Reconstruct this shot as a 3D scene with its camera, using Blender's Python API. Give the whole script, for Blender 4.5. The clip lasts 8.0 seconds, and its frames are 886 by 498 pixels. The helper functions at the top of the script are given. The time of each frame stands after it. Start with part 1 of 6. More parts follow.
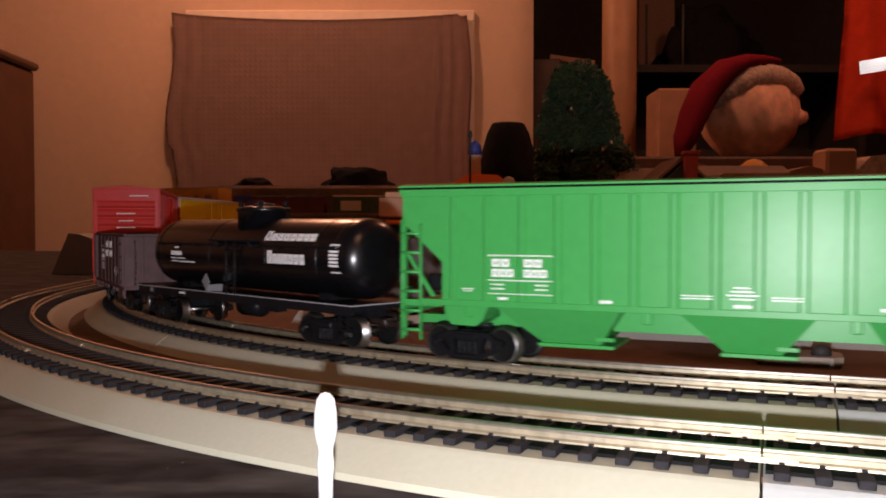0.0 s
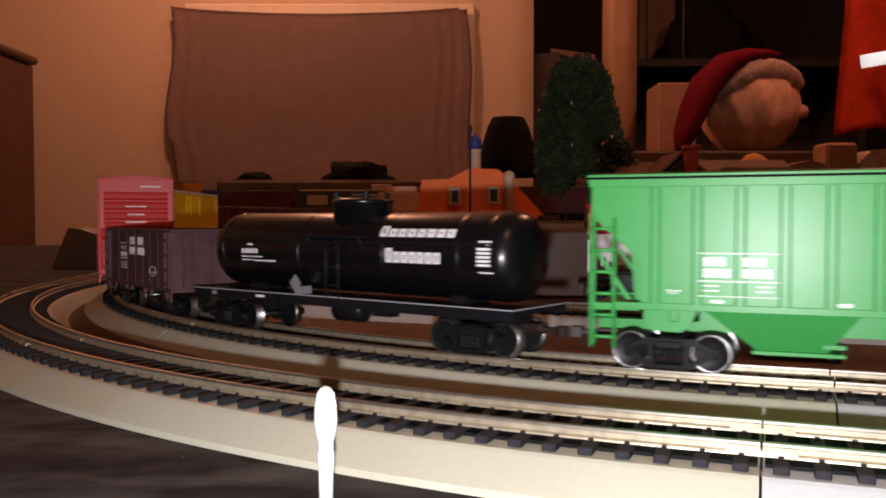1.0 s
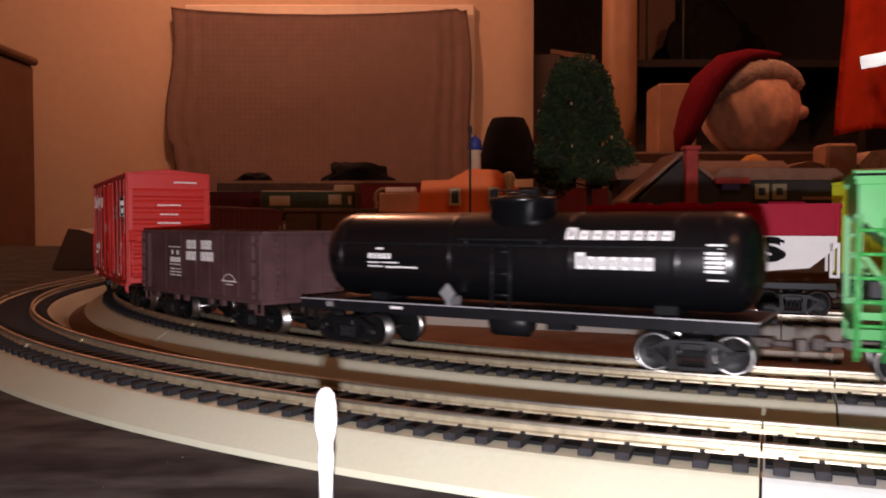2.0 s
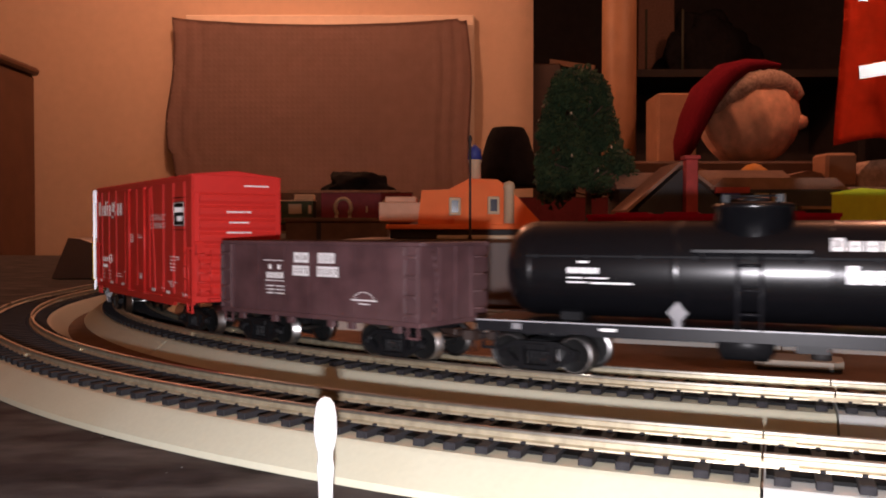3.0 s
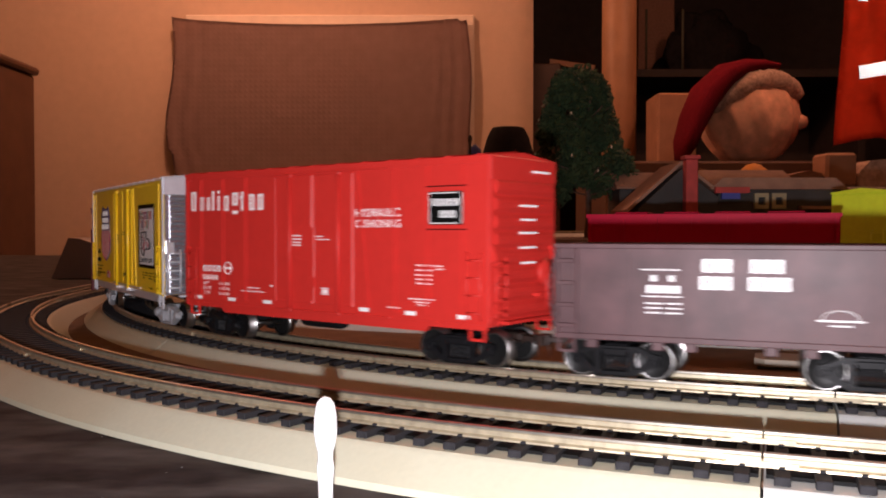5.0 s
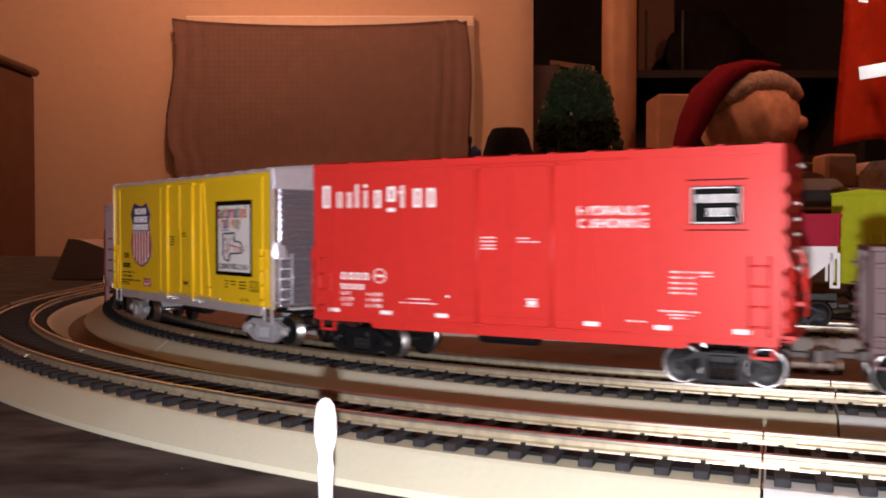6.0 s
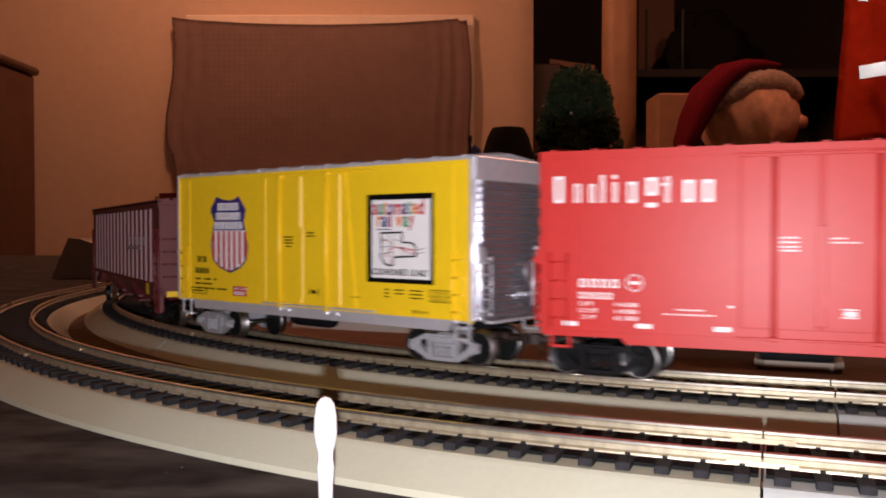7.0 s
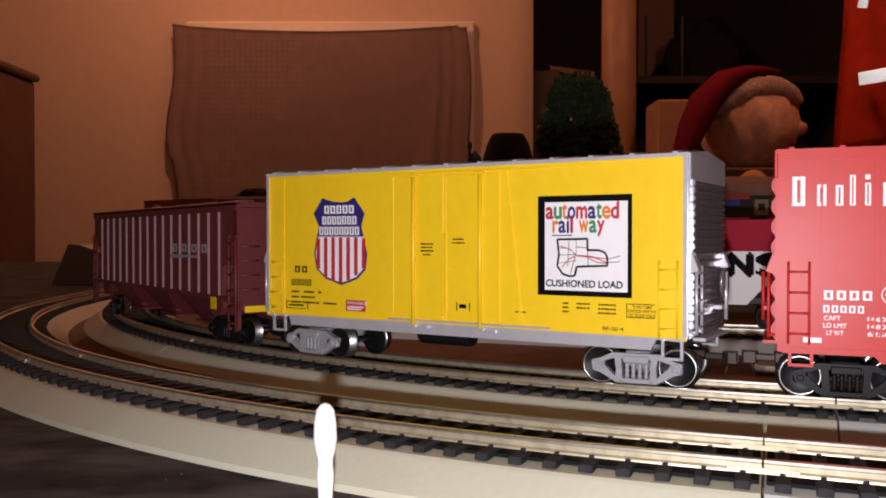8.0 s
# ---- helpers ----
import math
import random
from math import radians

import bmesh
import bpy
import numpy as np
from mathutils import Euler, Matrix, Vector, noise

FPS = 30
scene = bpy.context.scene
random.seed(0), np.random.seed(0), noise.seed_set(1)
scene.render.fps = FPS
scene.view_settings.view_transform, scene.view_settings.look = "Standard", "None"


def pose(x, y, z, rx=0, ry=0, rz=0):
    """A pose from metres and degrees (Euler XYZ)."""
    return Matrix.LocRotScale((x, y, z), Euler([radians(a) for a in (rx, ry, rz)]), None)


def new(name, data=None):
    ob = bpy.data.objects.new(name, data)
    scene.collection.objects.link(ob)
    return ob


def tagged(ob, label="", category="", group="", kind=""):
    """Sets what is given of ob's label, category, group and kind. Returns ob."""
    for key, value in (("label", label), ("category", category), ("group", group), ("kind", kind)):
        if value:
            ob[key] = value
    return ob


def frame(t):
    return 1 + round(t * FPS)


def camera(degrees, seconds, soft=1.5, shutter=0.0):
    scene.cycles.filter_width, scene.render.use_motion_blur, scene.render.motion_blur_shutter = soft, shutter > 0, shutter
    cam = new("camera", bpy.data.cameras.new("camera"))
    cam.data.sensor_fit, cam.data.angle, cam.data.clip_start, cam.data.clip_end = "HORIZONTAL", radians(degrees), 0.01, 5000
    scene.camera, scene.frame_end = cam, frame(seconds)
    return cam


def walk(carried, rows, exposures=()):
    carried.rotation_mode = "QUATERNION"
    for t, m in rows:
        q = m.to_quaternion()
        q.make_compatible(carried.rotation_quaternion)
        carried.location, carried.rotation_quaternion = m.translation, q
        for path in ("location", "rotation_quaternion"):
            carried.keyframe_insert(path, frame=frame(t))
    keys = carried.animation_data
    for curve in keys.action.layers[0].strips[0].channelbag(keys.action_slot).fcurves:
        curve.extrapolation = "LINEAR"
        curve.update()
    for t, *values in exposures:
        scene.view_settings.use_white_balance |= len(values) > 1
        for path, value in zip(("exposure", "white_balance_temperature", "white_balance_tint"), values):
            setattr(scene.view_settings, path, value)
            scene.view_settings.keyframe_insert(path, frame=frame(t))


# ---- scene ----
# camera: a phone propped at the edge of a model railway table, nodding slightly
EYE = 0.0502            # lens height above the table top
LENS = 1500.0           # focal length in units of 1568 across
cam = camera(55.19, 8.0, soft=1.9, shutter=0.7)
NOD = ((0.0, 401.2), (0.5, 397.2), (1.0, 391.2), (1.5, 388.2), (2.0, 392.5), (2.5, 403.5), (3.0, 409.2), (3.5, 414.2), (4.0, 409.2),
       (4.5, 408.2), (5.0, 409.0), (5.5, 410.0), (6.0, 410.7), (6.5, 410.7), (7.0, 409.2), (7.5, 416.2), (8.0, 420.2))
walk(cam, [(t, pose(0, 0, EYE, 90 + math.degrees(math.atan((row - 441) / LENS)), 0, 0)) for t, row in NOD],
     ((0.0, 0.0), (1.5, 0.03), (2.9, 0.3), (4.5, 0.32), (6.0, 0.18), (6.5, -0.1), (7.0, -0.22), (8.0, -0.38)))

# light: the phone's own torch beside the lens, a warm lamp in the room behind the layout, and two added fills
world = bpy.data.worlds.new("room_dark")
world.use_nodes = True
world.node_tree.nodes["Background"].inputs["Strength"].default_value = 0.0
scene.world = world


def lamp(name, kind, place, power, color, size):
    data = bpy.data.lights.new(name, kind)
    data.energy, data.color = power, color
    if kind == "AREA":
        data.size = size
    else:
        data.shadow_soft_size = size
    ob = new(name, data)
    ob.location = place
    return ob


lamp("phone_torch", "POINT", (-0.002, -0.002, EYE - 0.014), 2.75, (0.98, 0.93, 1.0), 0.0025)
lamp("ceiling_bulb", "POINT", (-0.6, 2.2, 1.38), 23.0, (1.0, 0.455, 0.285), 0.06)
# two unseen fill lamps, added to brighten the store side and the village fronts
lamp("side_fill", "POINT", (1.0, 1.6, 1.36), 14.0, (1.0, 0.45, 0.29), 0.06)
lamp("rear_fill", "POINT", (0.3, -0.9, 1.42), 7.0, (1.0, 0.54, 0.32), 0.06)


# ---- materials ----
def mat(name, color, rough=0.5, metal=0.0, var=0.12, scale=60.0, bump=0.0, coat=0.0, dirt=None, dirt_scale=8.0, emit=0.0, spec=0.5):
    """A surface with fine grain, broader stains and a little relief; scales are per metre."""
    m = bpy.data.materials.new(name)
    m.use_nodes = True
    nt = m.node_tree
    b = nt.nodes["Principled BSDF"]
    co = nt.nodes.new("ShaderNodeTexCoord")
    n1 = nt.nodes.new("ShaderNodeTexNoise")
    n1.inputs["Scale"].default_value, n1.inputs["Detail"].default_value = scale, 6
    n2 = nt.nodes.new("ShaderNodeTexNoise")
    n2.inputs["Scale"].default_value, n2.inputs["Detail"].default_value = dirt_scale, 4
    nt.links.new(co.outputs["Object"], n1.inputs["Vector"])
    nt.links.new(co.outputs["Object"], n2.inputs["Vector"])
    ramp = nt.nodes.new("ShaderNodeValToRGB")
    lo = [c * (1 - var) for c in color]
    hi = [min(1, c * (1 + var)) for c in color]
    ramp.color_ramp.elements[0].position, ramp.color_ramp.elements[1].position = 0.3, 0.7
    ramp.color_ramp.elements[0].color, ramp.color_ramp.elements[1].color = (*lo, 1), (*hi, 1)
    nt.links.new(n1.outputs["Fac"], ramp.inputs["Fac"])
    mix = nt.nodes.new("ShaderNodeMix")
    mix.data_type = "RGBA"
    d = dirt or [c * 0.8 for c in color]
    mix.inputs["B"].default_value = (*d, 1)
    r2 = nt.nodes.new("ShaderNodeMapRange")
    r2.inputs["From Min"].default_value, r2.inputs["From Max"].default_value, r2.inputs["To Max"].default_value = 0.5, 0.8, 0.7
    nt.links.new(n2.outputs["Fac"], r2.inputs["Value"])
    nt.links.new(r2.outputs["Result"], mix.inputs["Factor"])
    nt.links.new(ramp.outputs["Color"], mix.inputs["A"])
    nt.links.new(mix.outputs["Result"], b.inputs["Base Color"])
    rr = nt.nodes.new("ShaderNodeMapRange")
    rr.inputs["To Min"].default_value, rr.inputs["To Max"].default_value = max(0.04, rough - 0.08), min(1, rough + 0.08)
    nt.links.new(n2.outputs["Fac"], rr.inputs["Value"])
    nt.links.new(rr.outputs["Result"], b.inputs["Roughness"])
    b.inputs["Metallic"].default_value = metal
    b.inputs["Specular IOR Level"].default_value = spec
    b.inputs["Coat Weight"].default_value = coat
    if bump:
        bp = nt.nodes.new("ShaderNodeBump")
        bp.inputs["Strength"].default_value, bp.inputs["Distance"].default_value = bump, 0.1 / scale
        nt.links.new(n1.outputs["Fac"], bp.inputs["Height"])
        nt.links.new(bp.outputs["Normal"], b.inputs["Normal"])
    if emit:
        b.inputs["Emission Color"].default_value = (*color, 1)
        b.inputs["Emission Strength"].default_value = emit
    return m


def weave(name, color, rough, count):
    """Cloth with a visible square weave, count threads per metre."""
    m = mat(name, color, rough, var=0.06, scale=25, dirt=[c * 0.9 for c in color], dirt_scale=3)
    nt = m.node_tree
    b = nt.nodes["Principled BSDF"]
    co = nt.nodes.new("ShaderNodeTexCoord")
    bumps = []
    for axis in ("X", "Z"):
        w = nt.nodes.new("ShaderNodeTexWave")
        w.bands_direction = axis
        w.inputs["Scale"].default_value = count / 20.0 * 3.14
        w.inputs["Distortion"].default_value = 0.6
        nt.links.new(co.outputs["Object"], w.inputs["Vector"])
        bumps.append(w)
    mul = nt.nodes.new("ShaderNodeMath")
    mul.operation = "MULTIPLY"
    nt.links.new(bumps[0].outputs["Fac"], mul.inputs[0])
    nt.links.new(bumps[1].outputs["Fac"], mul.inputs[1])
    bp = nt.nodes.new("ShaderNodeBump")
    bp.inputs["Strength"].default_value, bp.inputs["Distance"].default_value = 0.16, 0.003
    nt.links.new(mul.outputs[0], bp.inputs["Height"])
    nt.links.new(bp.outputs["Normal"], b.inputs["Normal"])
    return m


M = {}
for key, args in {
    "roadbed": dict(color=(0.47, 0.465, 0.355), rough=0.5, var=0.03, scale=700, bump=0.05, dirt=(0.37, 0.325, 0.215), dirt_scale=11),
    "roadbed_grey": dict(color=(0.46, 0.48, 0.46), rough=0.5, var=0.03, scale=700, bump=0.05, dirt=(0.36, 0.36, 0.36), dirt_scale=14),
    "tie_gap_shade": dict(color=(0.006, 0.006, 0.006), rough=0.7, spec=0.1, var=0.2, scale=500),
    "tie": dict(color=(0.022, 0.021, 0.023), rough=0.7, spec=0.1, var=0.25, scale=700, bump=0.5),
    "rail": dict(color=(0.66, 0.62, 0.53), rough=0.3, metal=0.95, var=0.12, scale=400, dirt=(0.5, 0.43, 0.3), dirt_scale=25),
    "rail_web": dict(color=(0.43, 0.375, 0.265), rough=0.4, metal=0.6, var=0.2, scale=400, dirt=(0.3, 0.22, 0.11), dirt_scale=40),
    "table": dict(color=(0.02, 0.018, 0.019), rough=0.85, var=0.6, scale=90, bump=0.4, dirt=(0.15, 0.14, 0.13), dirt_scale=26, spec=0.12),
    "board": dict(color=(0.15, 0.08, 0.045), rough=0.8, spec=0.2, var=0.2, scale=80, bump=0.2, dirt=(0.13, 0.07, 0.04), dirt_scale=6),
    "green": dict(color=(0.05, 0.33, 0.075), spec=0.26, rough=0.35, var=0.04, scale=300, dirt=(0.045, 0.3, 0.068)),
    "red": dict(color=(0.56, 0.03, 0.024), spec=0.3, rough=0.42, var=0.04, scale=300, dirt=(0.5, 0.027, 0.021)),
    "yellow": dict(color=(0.92, 0.62, 0.016), rough=0.36, var=0.03, scale=300, dirt=(0.88, 0.58, 0.015)),
    "brown": dict(color=(0.085, 0.042, 0.045), rough=0.5, spec=0.3, var=0.25, scale=140, dirt=(0.13, 0.075, 0.075), dirt_scale=45),
    "oxide": dict(color=(0.13, 0.022, 0.024), rough=0.5, var=0.08, scale=300),
    "oxide_rib": dict(color=(0.23, 0.09, 0.095), rough=0.5, var=0.08, scale=300),
    "black": dict(color=(0.004, 0.004, 0.005), spec=0.55, rough=0.26, var=0.1, scale=300, dirt=(0.012, 0.011, 0.01)),
    "matte_black": dict(color=(0.008, 0.008, 0.009), rough=0.6, spec=0.1, var=0.2, scale=300),
    "frame_black": dict(color=(0.009, 0.009, 0.011), rough=0.38, spec=0.16, var=0.2, scale=300, dirt=(0.015, 0.014, 0.014)),
    "truck_black": dict(color=(0.008, 0.008, 0.009), rough=0.38, spec=0.14, var=0.15, scale=500),
    "placard": dict(color=(0.2, 0.2, 0.21), rough=0.5, spec=0.3, var=0.1, scale=300),
    "putty": dict(color=(0.33, 0.28, 0.22), rough=0.6, var=0.1, scale=200),
    "truck_grey": dict(color=(0.33, 0.33, 0.35), rough=0.4, var=0.1, scale=500),
    "silver_end": dict(color=(0.5, 0.5, 0.54), rough=0.22, metal=0.8, var=0.06, scale=300),
    "silver": dict(color=(0.66, 0.66, 0.7), rough=0.3, metal=0.45, var=0.06, scale=300),
    "wheel": dict(color=(0.42, 0.41, 0.4), rough=0.3, metal=1.0, var=0.1, scale=500),
    "wheel_dark": dict(color=(0.009, 0.009, 0.009), rough=0.4, spec=0.15, var=0.1, scale=500),
    "coupler": dict(color=(0.03, 0.017, 0.013), rough=0.5, metal=0.3, var=0.2, scale=500),
    "white": dict(color=(0.88, 0.88, 0.88), rough=0.45, var=0.02, scale=300, dirt=(0.78, 0.78, 0.77)),
    "ink_black": dict(color=(0.004, 0.004, 0.004), rough=0.6, spec=0.06, var=0.05, scale=300),
    "ink_navy": dict(color=(0.03, 0.022, 0.17), rough=0.45, var=0.05, scale=300),
    "ink_red": dict(color=(0.5, 0.02, 0.04), rough=0.45, var=0.05, scale=300),
    "ink_orange": dict(color=(0.75, 0.2, 0.02), rough=0.45, var=0.05, scale=300),
    "ink_green": dict(color=(0.03, 0.25, 0.1), rough=0.45, var=0.05, scale=300),
    "crimson": dict(color=(0.4, 0.003, 0.028), rough=0.5, spec=0.1, var=0.05, scale=300),
    "lime": dict(color=(0.66, 0.78, 0.035), rough=0.45, var=0.05, scale=300),
    "wall": dict(color=(0.6, 0.45, 0.32), rough=0.85, var=0.04, scale=30, bump=0.1, dirt=(0.54, 0.4, 0.285), dirt_scale=1.5),
    "trim": dict(color=(0.78, 0.68, 0.55), rough=0.6, var=0.04, scale=40),
    # near-black: the store room's shade is put into this colour
    "painted_shade": dict(color=(0.032, 0.022, 0.018), rough=0.8, var=0.2, scale=20, dirt=(0.03, 0.02, 0.018), dirt_scale=2),
    "floor": dict(color=(0.12, 0.08, 0.06), rough=0.7, var=0.2, scale=30),
    "wood": dict(color=(0.34, 0.18, 0.09), rough=0.55, var=0.12, scale=18, dirt=(0.27, 0.14, 0.07), dirt_scale=3),
    "wood_dark": dict(color=(0.09, 0.04, 0.022), rough=0.45, var=0.2, scale=15, dirt=(0.09, 0.04, 0.02), dirt_scale=3),
    "leaf": dict(color=(0.034, 0.062, 0.024), rough=0.7, var=0.4, scale=80, dirt=(0.05, 0.08, 0.03), dirt_scale=30),
    "bark": dict(color=(0.1, 0.06, 0.04), rough=0.8, var=0.3, scale=80),
    "orange_roof": dict(color=(1.0, 0.22, 0.065), rough=0.6, spec=0.15, var=0.06, scale=80),
    "cream": dict(color=(0.66, 0.5, 0.33), rough=0.6, var=0.06, scale=80),
    "blue": dict(color=(0.04, 0.06, 0.3), rough=0.5, var=0.1, scale=80),
    "glass_dark": dict(color=(0.03, 0.03, 0.05), rough=0.15, var=0.1, scale=80),
    "roof_tan": dict(color=(0.28, 0.15, 0.1), rough=0.8, var=0.15, scale=120),
    "charcoal": dict(color=(0.03, 0.028, 0.028), rough=0.7, var=0.3, scale=60),
    "chimney_red": dict(color=(0.4, 0.045, 0.04), rough=0.7, var=0.2, scale=120),
    "maroon": dict(color=(0.12, 0.015, 0.02), rough=0.5, var=0.15, scale=60),
    "olive_green": dict(color=(0.05, 0.075, 0.03), rough=0.6, var=0.15, scale=80),
    "maroon_bright": dict(color=(0.26, 0.02, 0.035), rough=0.5, var=0.15, scale=60),
    "teal_roof": dict(color=(0.1, 0.13, 0.12), rough=0.6, var=0.15, scale=60),
    "shed_brown": dict(color=(0.15, 0.085, 0.055), rough=0.8, var=0.2, scale=120, dirt=(0.11, 0.06, 0.04), dirt_scale=30),
    "olive": dict(color=(0.07, 0.07, 0.045), rough=0.7, var=0.15, scale=80),
    "straw": dict(color=(0.78, 0.44, 0.29), rough=0.75, var=0.2, scale=45, bump=0.4),
    "felt_red": dict(color=(0.15, 0.007, 0.016), rough=0.95, var=0.15, scale=120, bump=0.3, spec=0.1),
    "fur": dict(color=(0.5, 0.36, 0.28), rough=1.0, var=0.3, scale=150, bump=0.6, spec=0.1),
    "hivis": dict(color=(0.95, 0.085, 0.03), rough=0.7, var=0.08, scale=40, spec=0.2),
    "carton": dict(color=(0.36, 0.19, 0.11), rough=0.85, var=0.1, scale=30),
    "amber": dict(color=(0.6, 0.25, 0.03), rough=0.6, var=0.15, scale=60),
    "cloth_black": dict(color=(0.012, 0.01, 0.01), rough=0.95, var=0.3, scale=60, spec=0.1),
    "gold_frame": dict(color=(0.3, 0.25, 0.15), rough=0.6, var=0.1, scale=80),
}.items():
    M[key] = mat(key, **args)
# dust on the table lies in long wiped streaks
tree_ = M["table"].node_tree
streak = tree_.nodes.new("ShaderNodeMapping")
streak.inputs["Rotation"].default_value = (0, 0, 0.5)
streak.inputs["Scale"].default_value = (1.0, 2.6, 1.0)
for nd in tree_.nodes:
    if nd.type == "TEX_NOISE" and nd.inputs["Scale"].default_value == 26.0:
        tree_.links.new(nd.inputs["Vector"].links[0].from_socket, streak.inputs["Vector"])
        tree_.links.new(streak.outputs["Vector"], nd.inputs["Vector"])
    if nd.type == "MAP_RANGE" and nd.inputs["From Min"].default_value == 0.5:
        nd.inputs["From Min"].default_value, nd.inputs["From Max"].default_value = 0.44, 0.78
M["curtain"] = weave("curtain", (0.4, 0.27, 0.235), 0.95, 110)

# ---- mesh helpers: sizes in millimetres ----
MM = 0.001


def box(bm, x0, x1, y0, y1, z0, z1, bev=0.0, m=None, index=0):
    vs = [bm.verts.new((x, y, z)) for x in (x0, x1) for y in (y0, y1) for z in (z0, z1)]
    fs = [bm.faces.new([vs[i] for i in q]) for q in ((0, 1, 3, 2), (4, 6, 7, 5), (0, 4, 5, 1), (2, 3, 7, 6), (0, 2, 6, 4), (1, 5, 7, 3))]
    if m is not None:
        bmesh.ops.transform(bm, matrix=m, verts=vs)
    for f in fs:
        f.material_index = index
    if bev:
        es = list({e for f in fs for e in f.edges})
        bmesh.ops.bevel(bm, geom=es, offset=bev, segments=1, affect="EDGES", profile=0.5)


def prism(bm, pts, a0, a1, axis="y", index=0):
    """A polygon pushed along an axis: pts are (x, z) for axis y, (y, z) for axis x, (x, y) for axis z."""
    def at(p, a):
        return {"y": (p[0], a, p[1]), "x": (a, p[0], p[1]), "z": (p[0], p[1], a)}[axis]
    lo = [bm.verts.new(at(p, a0)) for p in pts]
    hi = [bm.verts.new(at(p, a1)) for p in pts]
    n = len(pts)
    fs = [bm.faces.new(lo), bm.faces.new(hi[::-1])]
    for i in range(n):
        fs.append(bm.faces.new((lo[i], hi[i], hi[(i + 1) % n], lo[(i + 1) % n])))
    for f in fs:
        f.material_index = index
    bmesh.ops.recalc_face_normals(bm, faces=fs)


def lathe(bm, profile, seg=24, axis="z", place=(0, 0, 0), index=None):
    """profile: (radius, height) pairs, turned round an axis."""
    rings = []
    for r, h in profile:
        ring = []
        for i in range(seg):
            a = 2 * math.pi * i / seg
            c, s = r * math.cos(a), r * math.sin(a)
            p = {"z": (c, s, h), "y": (c, h, s), "x": (h, c, s)}[axis]
            ring.append(bm.verts.new([p[k] + place[k] for k in range(3)]))
        rings.append(ring)
    fs = []
    for j in range(len(rings) - 1):
        for i in range(seg):
            f = bm.faces.new((rings[j][i], rings[j][(i + 1) % seg], rings[j + 1][(i + 1) % seg], rings[j + 1][i]))
            f.material_index = index[j] if index else 0
            f.smooth = True
            fs.append(f)
    for ring in (rings[0], rings[-1]):
        f = bm.faces.new(ring)
        f.material_index = (index[0] if ring is rings[0] else index[-1]) if index else 0
        fs.append(f)
    bmesh.ops.recalc_face_normals(bm, faces=fs)


def rod(bm, a, b, r, seg=6):
    a, b = Vector(a), Vector(b)
    q = (b - a).to_track_quat("Z", "Y").to_matrix()
    ends = [[bm.verts.new(p + q @ Vector((r * math.cos(2 * math.pi * i / seg), r * math.sin(2 * math.pi * i / seg), 0))) for i in range(seg)] for p in (a, b)]
    for i in range(seg):
        bm.faces.new((ends[0][i], ends[0][(i + 1) % seg], ends[1][(i + 1) % seg], ends[1][i])).smooth = True
    bm.faces.new(ends[0][::-1])
    bm.faces.new(ends[1])


SHIFT = [None]          # a group of things can be laid out bigger and set nearer as a whole


def mesh_of(name, bm, mats):
    if SHIFT[0] is not None:
        bmesh.ops.transform(bm, matrix=SHIFT[0], verts=bm.verts)
    bmesh.ops.scale(bm, vec=(MM, MM, MM), verts=bm.verts)
    me = bpy.data.meshes.new(name)
    bm.to_mesh(me)
    bm.free()
    for m in (mats if isinstance(mats, (list, tuple)) else [mats]):
        me.materials.append(m)
    return me


def part(name, bm, mats, parent, label=""):
    ob = new(name, mesh_of(name, bm, mats))
    ob.parent = parent
    return tagged(ob, label)


def thing(name, label, category, group="", m=None, kind=""):
    ob = tagged(new(name), label, category, group, kind)
    ob.empty_display_size = 0.01
    if m is not None:
        ob.matrix_basis = m
    return ob


def solid(name, bm, mats, label, category, m=None, kind="", group=""):
    ob = tagged(new(name, mesh_of(name, bm, mats)), label, category, group, kind)
    if m is not None:
        ob.matrix_basis = m
    return ob


def words(text, u, z, y, width, height, mats, parent, name="lettering", bold=0.012):
    """Printed words on a side that faces -y, the middle at u, the foot at z, in millimetres. bold thickens the strokes."""
    cu = bpy.data.curves.new("print", "FONT")
    cu.body, cu.size = text, 1.0
    ob = bpy.data.objects.new("print", cu)
    scene.collection.objects.link(ob)
    flat = bpy.data.meshes.new_from_object(ob.evaluated_get(bpy.context.evaluated_depsgraph_get()))
    bpy.data.objects.remove(ob)
    bpy.data.curves.remove(cu)
    co = np.array([v.co[:] for v in flat.vertices])
    faces = [list(p.vertices) for p in flat.polygons]
    lo, hi = co.min(0), co.max(0)
    verts, polys = [], []
    for dx, dz in ((0, 0), (-bold, 0), (bold, 0), (0, bold), (0, -bold)):
        k = len(verts)
        lift = 0.002 * (k > 0) * (1 + len(polys) / max(1, len(faces)))
        for p in co:
            verts.append((MM * (u + ((p[0] + dx - lo[0]) / (hi[0] - lo[0]) - 0.5) * width), MM * (y - lift), MM * (z + (p[1] + dz - lo[1]) / (hi[1] - lo[1]) * height)))
        polys += [[q + k for q in f] for f in faces]
    me = bpy.data.meshes.new(name)
    me.from_pydata(verts, [], polys)
    me.materials.append(mats)
    out = new(name, me)
    out.parent = parent
    return out


